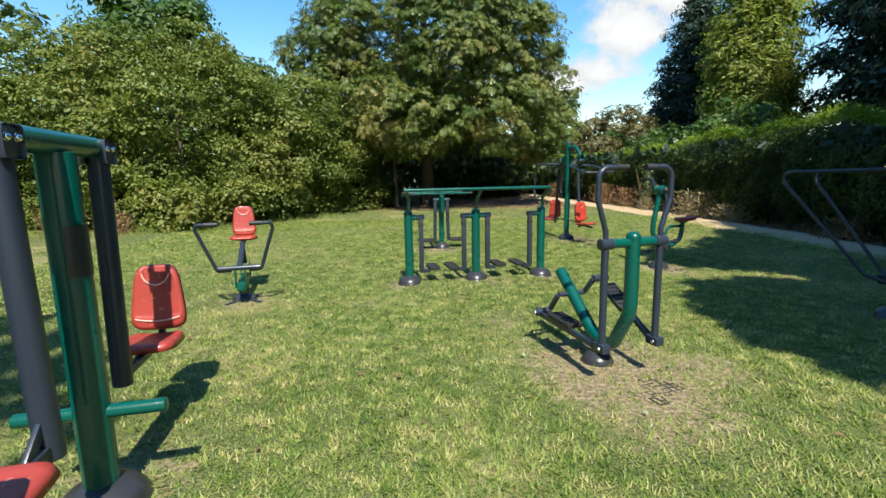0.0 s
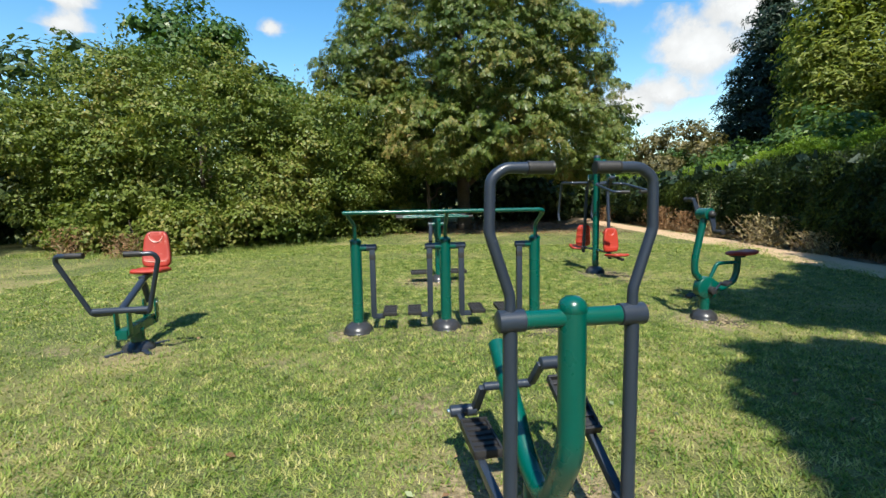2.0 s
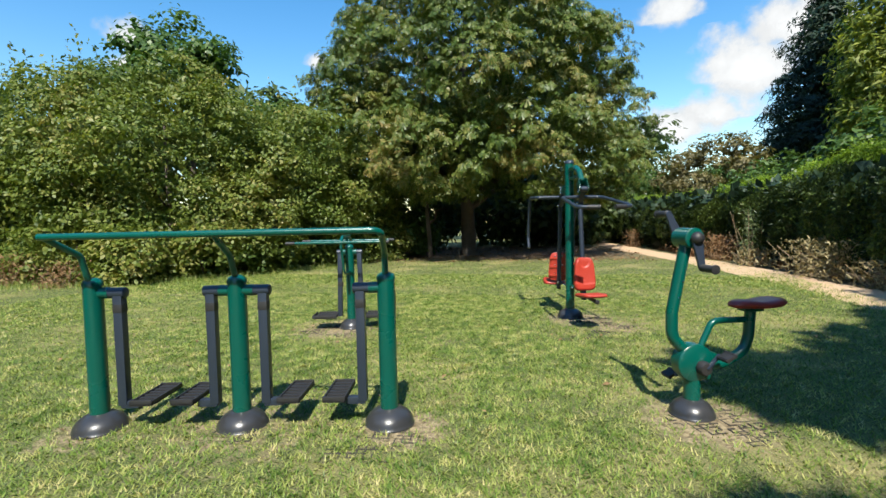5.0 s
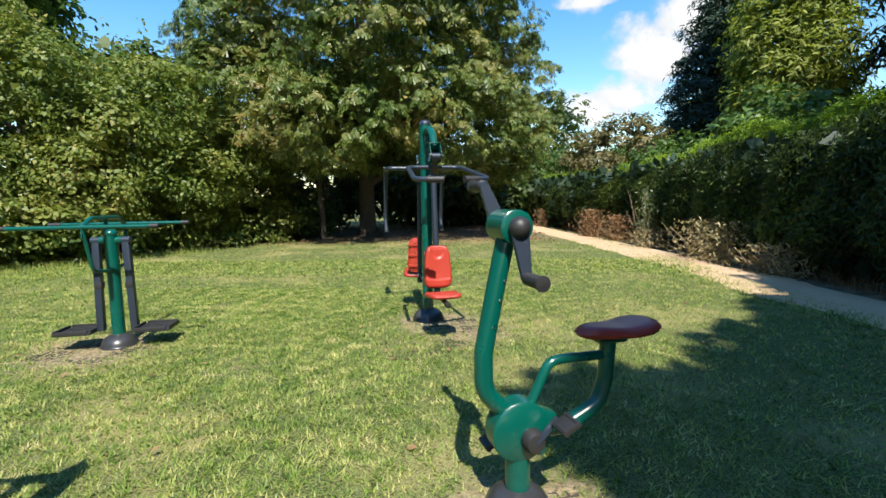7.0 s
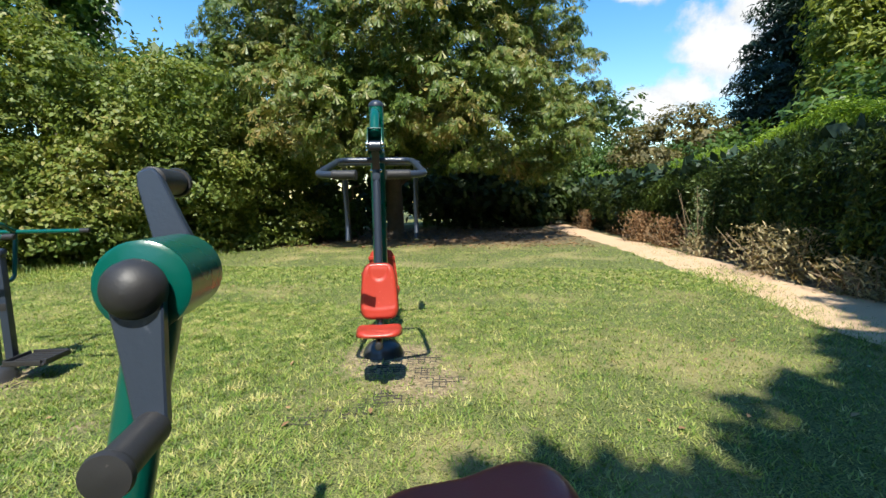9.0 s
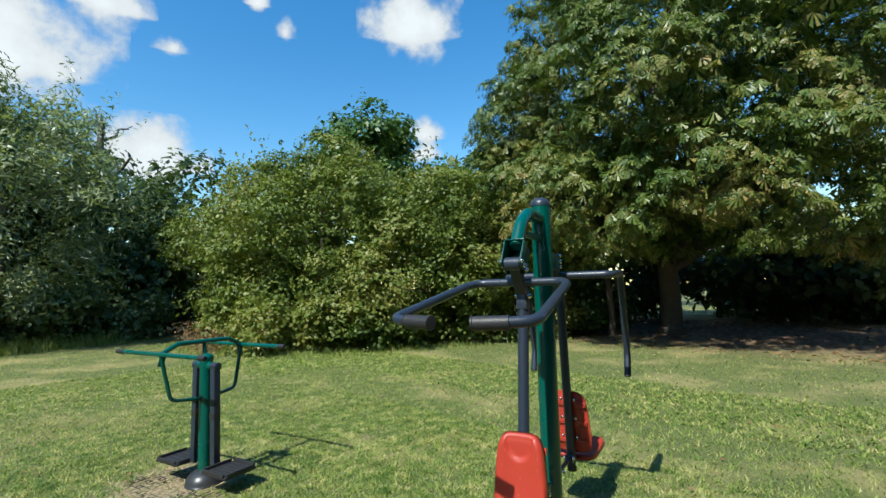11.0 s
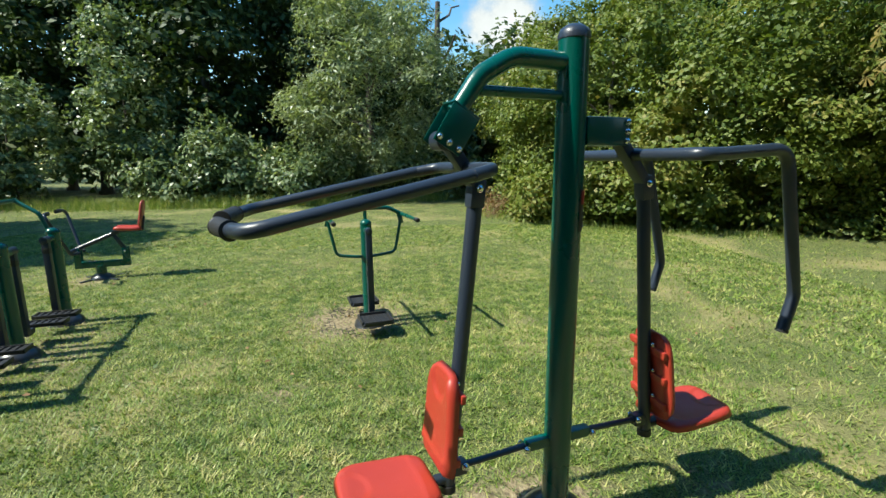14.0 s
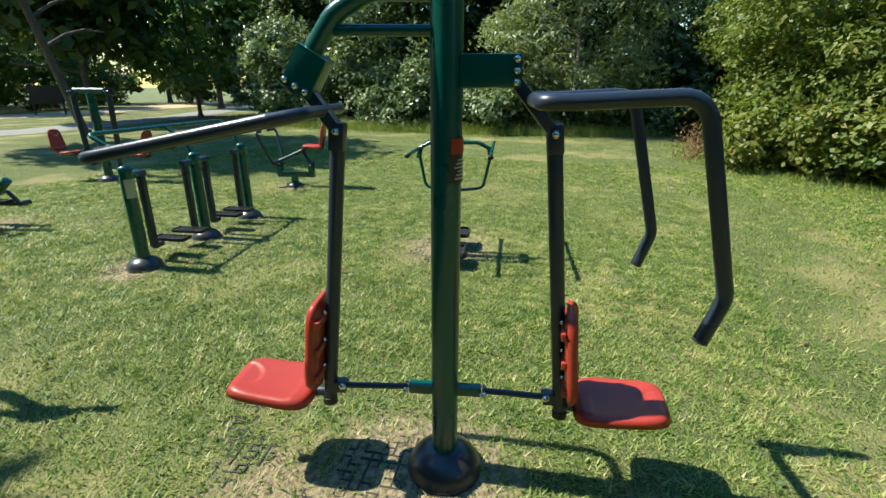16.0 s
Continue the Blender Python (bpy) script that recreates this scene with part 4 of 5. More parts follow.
# the big horse chestnut at the far side of the lawn
tree("horse_chestnut_tree", "large spreading horse chestnut with browning green leaves", (-0.9, 24.0), 9.5, 0.36,
     [((-1.2 + (c[0] + 1.4) * (0.8 if c[2] > 9.5 else 1.0), c[1], c[2]), k) for c, k in spread(-1.4, 24.5, 2.0, 15.0, 7.6, 6.4, 80, 1.45, 4)]
     + [((4.0, 24.4, 4.4), (2.4, 2.2, 2.2)), ((3.0, 22.4, 3.7), (2.0, 1.9, 1.6)), ((-5.2, 22.2, 4.0), (2.2, 2.0, 2.0)), ((-1.2, 20.6, 4.0), (2.2, 1.6, 1.6)), ((1.4, 20.9, 4.3), (2.0, 1.6, 1.6)), ((5.0, 26.2, 6.0), (2.2, 2.0, 2.4)), ((-3.4, 20.9, 3.6), (1.8, 1.5, 1.5)), ((-0.6, 19.0, 4.0), (1.5, 1.3, 1.3)), ((1.6, 19.4, 4.6), (1.5, 1.3, 1.3)), ((-2.6, 19.3, 4.4), (1.5, 1.3, 1.3)), ((3.4, 20.3, 4.2), (1.5, 1.4, 1.4)), ((0.4, 19.2, 6.4), (1.7, 1.5, 1.5)), ((-4.4, 20.2, 5.2), (1.5, 1.4, 1.4)), ((4.9, 22.0, 3.6), (1.4, 1.4, 1.3))], 4300, 0.46, 36, 0.155, CHESTNUT, "palm", 4.5, 12, fork=0.22, seed=3, floor=1.5, droop=0.7, inner=0.05, stir=0.32)
tree("chestnut_sapling", "slim second stem under the big chestnut crown", (-2.4, 22.9), 5.0, 0.12, spread(-2.2, 23.5, 2.2, 6.0, 2.2, 1.8, 6, 1.0, 5), 90, 0.65, 36, 0.2, CHESTNUT, "palm", 1.5, 4, seed=9, floor=1.6, inner=0.05)
# the mass of shrubs to its west
for i, (cx, cy, h, rx, ry, sd) in enumerate(((-12.2, 15.9, 7.2, 3.3, 2.8, 11), (-9.2, 16.4, 6.7, 3.2, 3.2, 12), (-6.6, 18.4, 5.8, 2.8, 3.0, 13), (-4.9, 21.2, 4.9, 2.4, 2.4, 14))):
    tree("dogwood_shrub", "tall rounded shrub thick with small green leaves", (cx, cy), h * 0.7, 0.09, spread(cx, cy, -0.4, h, rx, ry, 24, 1.05, sd), 1150, 0.42, 54, 0.12, SHRUB, "oval", 1.6, 6, "shrubs west of the lawn", fork=0.15, seed=sd, floor=0.05, inner=0.06, wisps=260)
for i, (cx, cy, h) in enumerate(((-13.4, 15.0, 1.9), (-11.6, 14.5, 1.7), (-9.9, 14.1, 1.8), (-8.3, 14.0, 1.7), (-7.0, 15.2, 1.8), (-6.1, 16.8, 1.7), (-5.6, 18.5, 1.6), (-4.9, 20.2, 1.5))):
    tree("dogwood_shrub", "low skirt of shrub growth at the lawn's edge", (cx, cy), h * 0.6, 0.04, spread(cx, cy, -0.4, h, 1.15, 0.95, 8, 0.5, 131 + i), 170, 0.36, 36, 0.13, SHRUB, "oval", 0.7, 4, "shrubs west of the lawn", fork=0.2, seed=131 + i, floor=0.03, inner=0.1, wisps=30)
tree("ash_tree", "young ash rising behind the shrubs", (-11.6, 20.4), 8.4, 0.16, spread(-12.0, 20.4, 4.0, 10.4, 2.3, 2.2, 10, 1.0, 21), 220, 0.7, 40, 0.24, ASH, "oval", 2.2, 8, seed=5, floor=3.0)
tree("ash_tree", "ash standing behind the shrubs", (-8.6, 22.6), 5.6, 0.14, spread(-8.6, 22.4, 2.0, 6.8, 2.6, 2.2, 10, 1.1, 22), 260, 0.7, 40, 0.22, ASH, "oval", 2.2, 8, seed=6, floor=2.0)
# the west edge
tree("willow_tree", "grey-green willow with wispy upright sprays", (-16.8, 9.0), 6.2, 0.22, spread(-16.8, 8.7, 0.6, 9.6, 4.5, 4.0, 34, 1.4, 35), 1050, 0.6, 42, 0.21, WILLOW, "spray", 3.0, 10, seed=7, floor=0.3, droop=0.7, wisps=160)
tree("dark_maple_tree", "tall shaded maple with dense dark leaves", (-21.5, 0.5), 12.0, 0.3, spread(-21.5, 0.8, 0.6, 18.0, 5.4, 4.8, 26, 2.0, 32), 1000, 0.85, 36, 0.3, DARKLEAF, "oval", 4.0, 10, "dark trees west of the lawn", seed=8, floor=1.0)
tree("dark_maple_tree", "tall shaded maple with dense dark leaves", (-22.5, -5.5), 12.0, 0.32, spread(-22.5, -5.5, 0.8, 15.5, 4.6, 4.2, 24, 2.0, 33), 900, 0.9, 36, 0.32, DARKLEAF, "oval", 4.0, 10, "dark trees west of the lawn", seed=10, floor=1.2)
tree("dark_maple_tree", "tall shaded maple with dense dark leaves", (-22.0, 12.5), 10.0, 0.3, spread(-22.0, 12.5, 0.2, 7.5, 4.0, 4.0, 16, 1.8, 34), 520, 0.9, 36, 0.27, DARKLEAF, "oval", 4.0, 8, "dark trees west of the lawn", seed=11, floor=0.3)
tree("dark_maple_tree", "tall shaded maple with dense dark leaves", (-22.8, 5.2), 11.0, 0.3, spread(-22.8, 5.2, 1.0, 15.0, 3.8, 3.6, 20, 1.7, 36), 620, 0.85, 34, 0.29, DARKLEAF, "oval", 3.6, 9, "dark trees west of the lawn", seed=17, floor=1.0)
for cx, cy, h, rr, sd in ((-15.6, 3.2, 3.4, 1.6, 41), (-15.2, 6.4, 2.3, 1.5, 42), (-15.4, 0.2, 2.8, 1.6, 43), (-16.4, 9.8, 2.4, 1.7, 44), (-15.2, -4.6, 5.4, 2.3, 45), (-16.4, -0.9, 8.6, 2.3, 40), (-17.0, 12.6, 2.0, 1.5, 46), (-17.8, -8.2, 5.2, 2.4, 47), (-15.3, 4.8, 1.5, 1.1, 48), (-14.9, 1.7, 1.3, 1.0, 49)):
    tree("elder_bush", "loose pale-leaved bush at the wood's edge", (cx, cy), h * 0.6, 0.05, spread(cx, cy, -0.2, h, rr, rr, 11, 0.65, sd), 260, 0.42, 32, 0.185, PALELEAF, "oval", 1.0, 5, "pale bushes at the wood's edge", fork=0.2, seed=sd, floor=0.05, wisps=60)
for cx, cy, h, sd in ((-18.0, -13.5, 9.0, 51), (-24.0, -14.0, 12.0, 52), (-22.0, -34.0, 12.0, 53), (-33.0, -30.0, 13.0, 54), (-10.0, -36.0, 12.0, 55), (-15.0, -31.0, 11.0, 56), (-28.0, -22.0, 12.0, 57), (-16.0, -42.0, 13.0, 58), (-30.0, -48.0, 14.0, 59)):
    tree("lime_tree", "park tree beyond the tarmac path", (cx, cy), h * 0.8, 0.14 if sd == 51 else 0.26, spread(cx, cy, 1.6, h, 3.8, 3.8, 14, 1.7, sd), 300, 0.95, 26, 0.4, ASH, "oval", 3.0, 7, "trees beyond the park path", seed=sd, floor=0.8)
# trees to the south that shade parts of the lawn
# The two at x > 14 are unseen, added to block skylight from the east.
for cx, cy, z0, z1, rr, sd in ((-13.0, -15.5, 4.0, 11.0, 3.4, 64), (14.9, 3.4, 3.0, 15.0, 4.8, 98), (14.5, -4.5, 3.0, 15.0, 4.8, 99)):
    tree("sycamore_tree", "broad sycamore placed to shade the lawn", (cx, cy), z1 * 0.75, 0.2 if cx < 0 else 0.28, spread(cx, cy, z0, z1, rr, rr, 22, 1.9, sd), 700, 0.95, 24, 0.6, DARKLEAF, "oval", 3.5, 8, "shade trees behind the hedge and path", seed=sd, floor=z0 - 1.0, inner=0.6 if cx > 0 else 0.15)
tree("sycamore_tree", "broad sycamore leaning over the lawn by the park path", (-7.5, -7.8), 10.5, 0.17, spread(-4.8, -7.6, 5.0, 13.5, 3.4, 3.2, 22, 1.5, 63), 700, 0.8, 26, 0.5, DARKLEAF, "oval", 3.2, 8, "shade trees behind the hedge and path", lean=(2.2, 0.2), seed=63, floor=4.0, inner=0.3)
# an overhanging sycamore and a second one beside it: boughs given by where their shade falls
# Both stand out of view; boughs under 6 m are added to deepen the shade.
for cx, cy, h, boughs, sd in ((6.9, -3.4, 10.0, ((3.9, 5.4, 9.0, 0.5), (4.7, 5.35, 9.2, 0.4), (5.6, 5.2, 8.8, 0.5), (3.65, 4.45, 8.6, 0.6), (3.6, 3.9, 9.4, 0.45), (4.8, 4.5, 9.0, 0.75), (4.8, 3.8, 8.6, 0.6), (6.2, 4.2, 9.4, 0.9), (6.3, 3.6, 8.8, 0.9), (7.6, 4.4, 9.0, 1.1), (6.6, 5.0, 5.2, 1.1), (7.9, 4.2, 5.4, 1.2), (6.3, 3.7, 5.6, 0.8), (6.2, 2.6, 8.4, 1.2), (7.4, 2.0, 8.0, 1.3), (6.8, 1.2, 7.4, 1.2), (5.9, 1.8, 8.0, 0.8), (7.6, 0.6, 6.6, 1.2)), 61),
                              (10.9, 1.6, 11.0, ((5.2, 7.95, 9.0, 0.8), (4.4, 8.15, 9.2, 0.3), (5.7, 7.15, 9.0, 0.5), (6.5, 6.7, 9.2, 0.7), (6.4, 8.95, 8.6, 1.0), (7.5, 10.4, 9.0, 1.05), (8.5, 12.0, 9.4, 1.0), (6.9, 7.6, 8.6, 1.1), (8.4, 8.6, 9.0, 1.5), (9.4, 10.4, 9.4, 1.5), (8.3, 6.9, 8.6, 1.4), (9.8, 8.4, 9.0, 1.5),
                                                 (6.6, 8.0, 5.4, 0.9), (7.9, 9.3, 5.2, 1.2), (7.6, 6.6, 5.0, 1.2), (9.0, 8.0, 5.4, 1.3), (6.6, 6.2, 5.6, 0.8), (9.2, 10.4, 5.4, 1.2)), 62)):
    lobes = [((px + z * sun_dir.x / sun_dir.z, py + z * sun_dir.y / sun_dir.z, z), (r, r, r * 0.9)) for px, py, z, r in boughs]
    tree("sycamore_tree", "broad sycamore placed to shade the lawn", (cx, cy), h, 0.28, lobes, 480, 0.45, 26, 0.4, DARKLEAF, "oval", 3.5, 8, "shade trees behind the hedge and path", seed=sd, floor=3.0, inner=0.9)
# conifers and shrubs behind the hedge
tree("cypress_tree", "tall yellow-green cypress with drooping sprays", (17.0, 27.0), 14.0, 0.25, [((17, 27, 3.0), (2.7, 2.7, 3.5)), ((17, 27, 7.5), (2.4, 2.4, 4.5)), ((17, 27, 12.5), (1.6, 1.6, 4.5))], 1000, 0.6, 40, 0.34, CYPRESS, "spray", 2.4, 8, seed=12, floor=1.0, droop=0.8, flat=1.3)
tree("pine_tree", "dark blue-green fir behind the hedge", (17.3, 33.6), 13.0, 0.25, [((17.3, 33.6, z), (r, r, 1.1)) for z, r in ((4, 3.4), (5.6, 3.1), (7.2, 2.7), (8.8, 2.3), (10.4, 1.9), (12.0, 1.3), (13.3, 0.7))], 650, 0.6, 38, 0.34, PINE, "needle", 2.6, 10, seed=13, floor=1.5, droop=0.3, flat=0.4)
tree("pine_tree", "dark spreading cedar overhanging the hedge", (19.5, 17.5), 13.5, 0.35, [((19.5, 17.5, z), (r, r, 1.0)) for z, r in ((3.5, 3.6), (5.4, 4.0), (7.4, 4.2), (9.4, 3.8), (11.6, 3.2), (13.6, 2.2))], 700, 0.75, 36, 0.42, PINE, "needle", 3.8, 12, seed=14, floor=2.0, droop=0.2, flat=0.4)
tree("pine_tree", "dark cedar further along the hedge", (13.4, 10.5), 12.0, 0.35, [((13.4, 10.5, z), (r, r, 1.0)) for z, r in ((3.6, 3.2), (5.6, 3.4), (7.6, 3.4), (9.6, 2.8), (11.6, 1.8))], 550, 0.75, 36, 0.38, PINE, "needle", 3.4, 10, seed=15, floor=2.2, droop=0.2, flat=0.4)
tree("pine_tree", "dark cedar standing close to the cypress", (21.4, 23.6), 13.5, 0.35, [((21.4, 23.6, z), (r, r, 1.0)) for z, r in ((3.0, 3.0), (5.0, 3.2), (7.0, 3.2), (9.4, 3.0), (11.8, 2.6), (14.0, 1.8))], 400, 0.8, 30, 0.5, PINE, "needle", 3.4, 10, seed=16, floor=1.5, droop=0.2, flat=0.4)
for cx, cy, h, rr, mat, sd, lab in ((10.8, 31.0, 6.2, 2.6, RUSSET, 71, "brownish shrub behind the hedge"), (14.2, 37.0, 5.6, 3.2, ASH, 69, "green shrub far behind the hedge"), (10.0, 41.0, 5.2, 3.4, ASH, 70, "green shrub far behind the hedge"), (8.6, 36.0, 5.0, 2.6, ASH, 72, "green shrub at the end of the path"), (11.4, 24.0, 4.2, 1.8, ASH, 73, "green shrub rising above the hedge"),
                               (11.2, 18.6, 4.0, 1.7, ASH, 74, "green shrub rising above the hedge"), (4.2, 37.0, 4.2, 2.6, DARKLEAF, 75, "shaded shrub beyond the big tree"), (-1.0, 33.5, 5.0, 3.6, DARKLEAF, 76, "shaded shrub beyond the big tree"),
                               (-20.0, 4.2, 5.0, 3.0, DARKLEAF, 111, "dark thicket behind the pale bushes"), (-20.4, 8.6, 4.4, 2.8, DARKLEAF, 112, "dark thicket behind the willow"), (-19.0, 12.0, 4.2, 2.6, DARKLEAF, 113, "dark thicket behind the willow"), (-18.4, 0.0, 4.2, 2.4, DARKLEAF, 114, "dark thicket behind the pale bushes"),
                               (-15.0, -47.0, 4.5, 4.0, DARKLEAF, 115, "low dark thicket beyond the park path"), (-22.0, -43.0, 5.0, 4.5, DARKLEAF, 116, "low dark thicket beyond the park path"), (-29.0, -39.0, 4.5, 4.5, DARKLEAF, 117, "low dark thicket beyond the park path"), (-36.0, -33.0, 5.0, 4.5, DARKLEAF, 118, "low dark thicket beyond the park path"), (-15.8, 18.0, 4.6, 2.8, DARKLEAF, 120, "dark thicket behind the shrubs"), (-18.5, 16.0, 4.6, 2.6, DARKLEAF, 121, "dark thicket behind the shrubs"), (-9.0, -31.5, 4.6, 2.8, ASH, 122, "leafy thicket beyond the gravel drive"), (-13.6, -30.2, 5.0, 2.8, ASH, 123, "leafy thicket beyond the gravel drive"), (-18.6, -30.4, 4.6, 2.8, ASH, 124, "leafy thicket beyond the gravel drive"), (-24.0, -32.6, 5.0, 3.0, ASH, 125, "leafy thicket beyond the gravel drive"), (-8.0, -46.0, 4.5, 4.0, DARKLEAF, 119, "low dark thicket beyond the park path"), (-7.5, 27.5, 4.0, 3.0, DARKLEAF, 77, "shaded shrub beyond the big tree"),
                               (1.5, 30.5, 4.6, 3.0, DARKLEAF, 65, "shaded shrub beyond the big tree"), (-5.0, 30.0, 5.0, 3.2, DARKLEAF, 66, "shaded shrub beyond the big tree"), (4.2, 33.5, 4.6, 2.6, DARKLEAF, 67, "shaded shrub beyond the big tree"), (-10.5, 26.0, 5.5, 3.2, DARKLEAF, 68, "shaded shrub behind the dogwoods"), (3.0, 31.0, 3.4, 2.4, DARKLEAF, 79, "shaded shrub beyond the big tree"), (-3.6, 23.2, 1.3, 1.4, ASH, 78, "low nettles at the edge of the shade")):
    tree("mixed_shrub", lab, (cx, cy), h * 0.6, 0.07, spread(cx, cy, -0.3, h, rr, rr, 12, 0.9, sd), *((190, 0.66, 18, 0.38) if mat is DARKLEAF else (300, 0.5, 40, 0.19)), mat, "oval", 1.4, 5, fork=0.2, seed=sd, floor=0.05)
for cx, cy, h, rr, sd in ((-4, 46, 13, 6, 81), (8, 50, 12, 6, 82), (-18, 34, 12, 6, 83), (-30, 20, 12, 6, 84), (26, 44, 13, 6, 85), (26, 20, 13, 6, 86), (-28, 0, 13, 6, 87), (-27, -10, 13, 6, 91), (-26, 9, 11, 5, 92), (-24, 26, 11, 6, 93), (-22, -46, 12, 7, 94), (-38, -40, 13, 7, 95), (-8, -50, 12, 7, 96), (-42, -24, 13, 7, 97), (20, -6, 12, 5, 88), (2, -30, 12, 6, 89), (14, -24, 12, 6, 90)):
    tree("woodland_tree", "distant woodland tree closing the view", (cx, cy), h * 0.7, 0.3, spread(cx, cy, 0.3, h, rr, rr, 14, 2.2, sd), 200, 1.3, 30, 0.5, DARKLEAF, "oval", 3.0, 6, "woodland round the park", seed=sd, floor=0.2)


def hedge():
    """A clipped conifer hedge: dark inner stems, a skin of short sprays, the top ones coloured as if sunlit."""
    t = thing("hedge", pose(0, 0, 0), "tall clipped conifer hedge, coloured sunlit on top and shaded below", "hedge")
    line = np.array([(8.95, -8), (8.95, 6), (9.0, 14), (8.85, 20), (7.8, 26), (7.0, 33), (6.8, 40)])
    seglen = np.concatenate([[0], np.cumsum(np.linalg.norm(np.diff(line, axis=0), axis=1))])

    def point(s):
        return np.stack([np.interp(s, seglen, line[:, 0]), np.interp(s, seglen, line[:, 1])], -1)

    def top(s):
        return 2.6 + 0.16 * np.sin(s * 0.35) + 0.1 * np.sin(s * 1.3 + 1) - 0.012 * np.clip(s - 14, 0, 40)

    n = 125000
    s = rng.uniform(0, seglen[-1], n) ** 1.0
    s = np.where(rng.random(n) < 0.5, rng.uniform(15, 33, n), s)
    c, h = point(s), top(s)
    kind = rng.random(n)
    z = np.where(kind < 0.62, rng.uniform(0.03, 1, n) ** 0.9 * h, h + rng.normal(0, 0.05, n))
    bulge = 0.11 * np.sin(s * 2.1 + z * 1.7) * np.sin(s * 0.9 - z * 2.6) + 0.08 * np.sin(s * 5.3 + 2 * z)
    thin = 0.55 * np.clip((0.75 - z) / 0.75, 0, 1)
    slope = 0.85 * np.clip((z / h - 0.68) / 0.32, 0, 1) ** 1.6
    face = -0.66 + bulge + thin + slope + rng.exponential(0.045, n)
    far = rng.uniform(0.1, 1.1, n)
    x = np.where(kind < 0.62, face, far)
    z = np.where(kind < 0.62, z, z + 0.12 * np.sin(s * 2.7) * np.sin(far * 4) + rng.exponential(0.05, n))
    pos = np.stack([c[:, 0] + x, c[:, 1], z], -1)
    out = np.where((kind < 0.62)[:, None], np.array([-0.9, 0.1, 0.25]), np.array([-0.15, 0, 1.0])) + 0.5 * rng.normal(size=(n, 3))
    # sprays point outwards and up, so turn the facing sideways to the spray
    size = rng.uniform(0.06, 0.13, n)
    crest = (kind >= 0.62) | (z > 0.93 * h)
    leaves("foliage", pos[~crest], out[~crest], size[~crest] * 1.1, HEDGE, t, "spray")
    leaves("sunlit_top", pos[crest], out[crest], size[crest], HEDGE_TOP_LIT, t, "spray", "top sprays in a lighter, sunlit green")
    # Near-black leaf sheets fill the inside, standing in for its deep shade.
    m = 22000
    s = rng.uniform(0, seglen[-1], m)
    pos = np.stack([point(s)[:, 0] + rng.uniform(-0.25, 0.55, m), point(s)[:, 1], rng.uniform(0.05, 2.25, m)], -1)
    leaves("inner_shade_fill", pos, ball_points(m) + [-0.5, 0, 0.3], rng.uniform(0.26, 0.46, m), PINE, t, "oval")
    for s0 in np.arange(2, 46, 1.1):
        p = point(np.array([s0]))[0]
        bm = bmesh.new()
        sweep(bm, [(p[0], p[1], -0.05), (p[0] + 0.05, p[1] + 0.04, 0.9), (p[0], p[1], 1.9)], 0.05, 7, 0.5)
        part("stem", bm, BARK, t)
    return t


hedge()


def dead_brush(x, y, w, h, n, mat, label, name="dead_branch_pile", twigs=26):
    t = thing(name, pose(x, y, 0), label, "brush")
    for i in range(twigs):
        a = rng.uniform(0, 2 * math.pi)
        s = Vector((rng.uniform(-w, w) * 0.5, rng.uniform(-w, w) * 0.8, 0.02))
        e = s + Vector((math.cos(a) * w * 0.6 - 0.1, math.sin(a) * w * 0.9, rng.uniform(0.05, h)))
        bm = bmesh.new()
        sweep(bm, [s, s.lerp(e, 0.5) + Vector((0, 0, 0.06)), e], 0.009, 5, 0.4)
        part("twig", bm, TWIG, t)
    p = np.stack([rng.normal(0, w * 0.4, n), rng.normal(0, w * 0.6, n), rng.uniform(0.02, 1, n) ** 1.3 * h], -1)
    leaves("dry_leaves", p, ball_points(n) + [0, 0, 0.4], rng.uniform(0.06, 0.13, n), mat, t, "spray")
    return t


dead_brush(8.2, 15.4, 0.75, 0.85, 2200, DRYLEAF, "heap of cut straw-coloured branches by the hedge", twigs=50)
dead_brush(8.35, 13.6, 0.5, 0.5, 900, DRYLEAF, "low heap of cut branches by the hedge", twigs=30)
dead_brush(8.1, 18.4, 0.6, 0.45, 1200, DRYLEAF, "heap of dry hedge cuttings", twigs=40)
dead_brush(8.1, 18.7, 0.4, 1.6, 900, PALELEAF, "broken branch hanging from the hedge", twigs=22)
dead_brush(7.85, 20.4, 0.5, 0.8, 1500, BROWNLEAF, "patch of dead brown hedge foliage")
dead_brush(7.55, 22.2, 0.6, 0.95, 2200, BROWNLEAF, "patch of dead brown hedge foliage")
dead_brush(6.7, 29.0, 0.5, 0.9, 900, BROWNLEAF, "patch of dead brown hedge foliage")
dead_brush(8.4, 9.8, 0.4, 0.45, 700, BROWNLEAF, "dry brown stems at the foot of the hedge")
dead_brush(-11.2, 13.3, 0.5, 0.8, 900, BROWNLEAF, "dry rusty stems at the foot of the shrubs", "dead_weeds", 10)
dead_brush(-9.2, 13.0, 0.5, 0.6, 700, BROWNLEAF, "dry rusty stems at the foot of the shrubs", "dead_weeds", 10)
dead_brush(-14.2, 1.4, 0.5, 0.8, 500, BROWNLEAF, "dry rusty stems at the wood's edge", "dead_weeds")


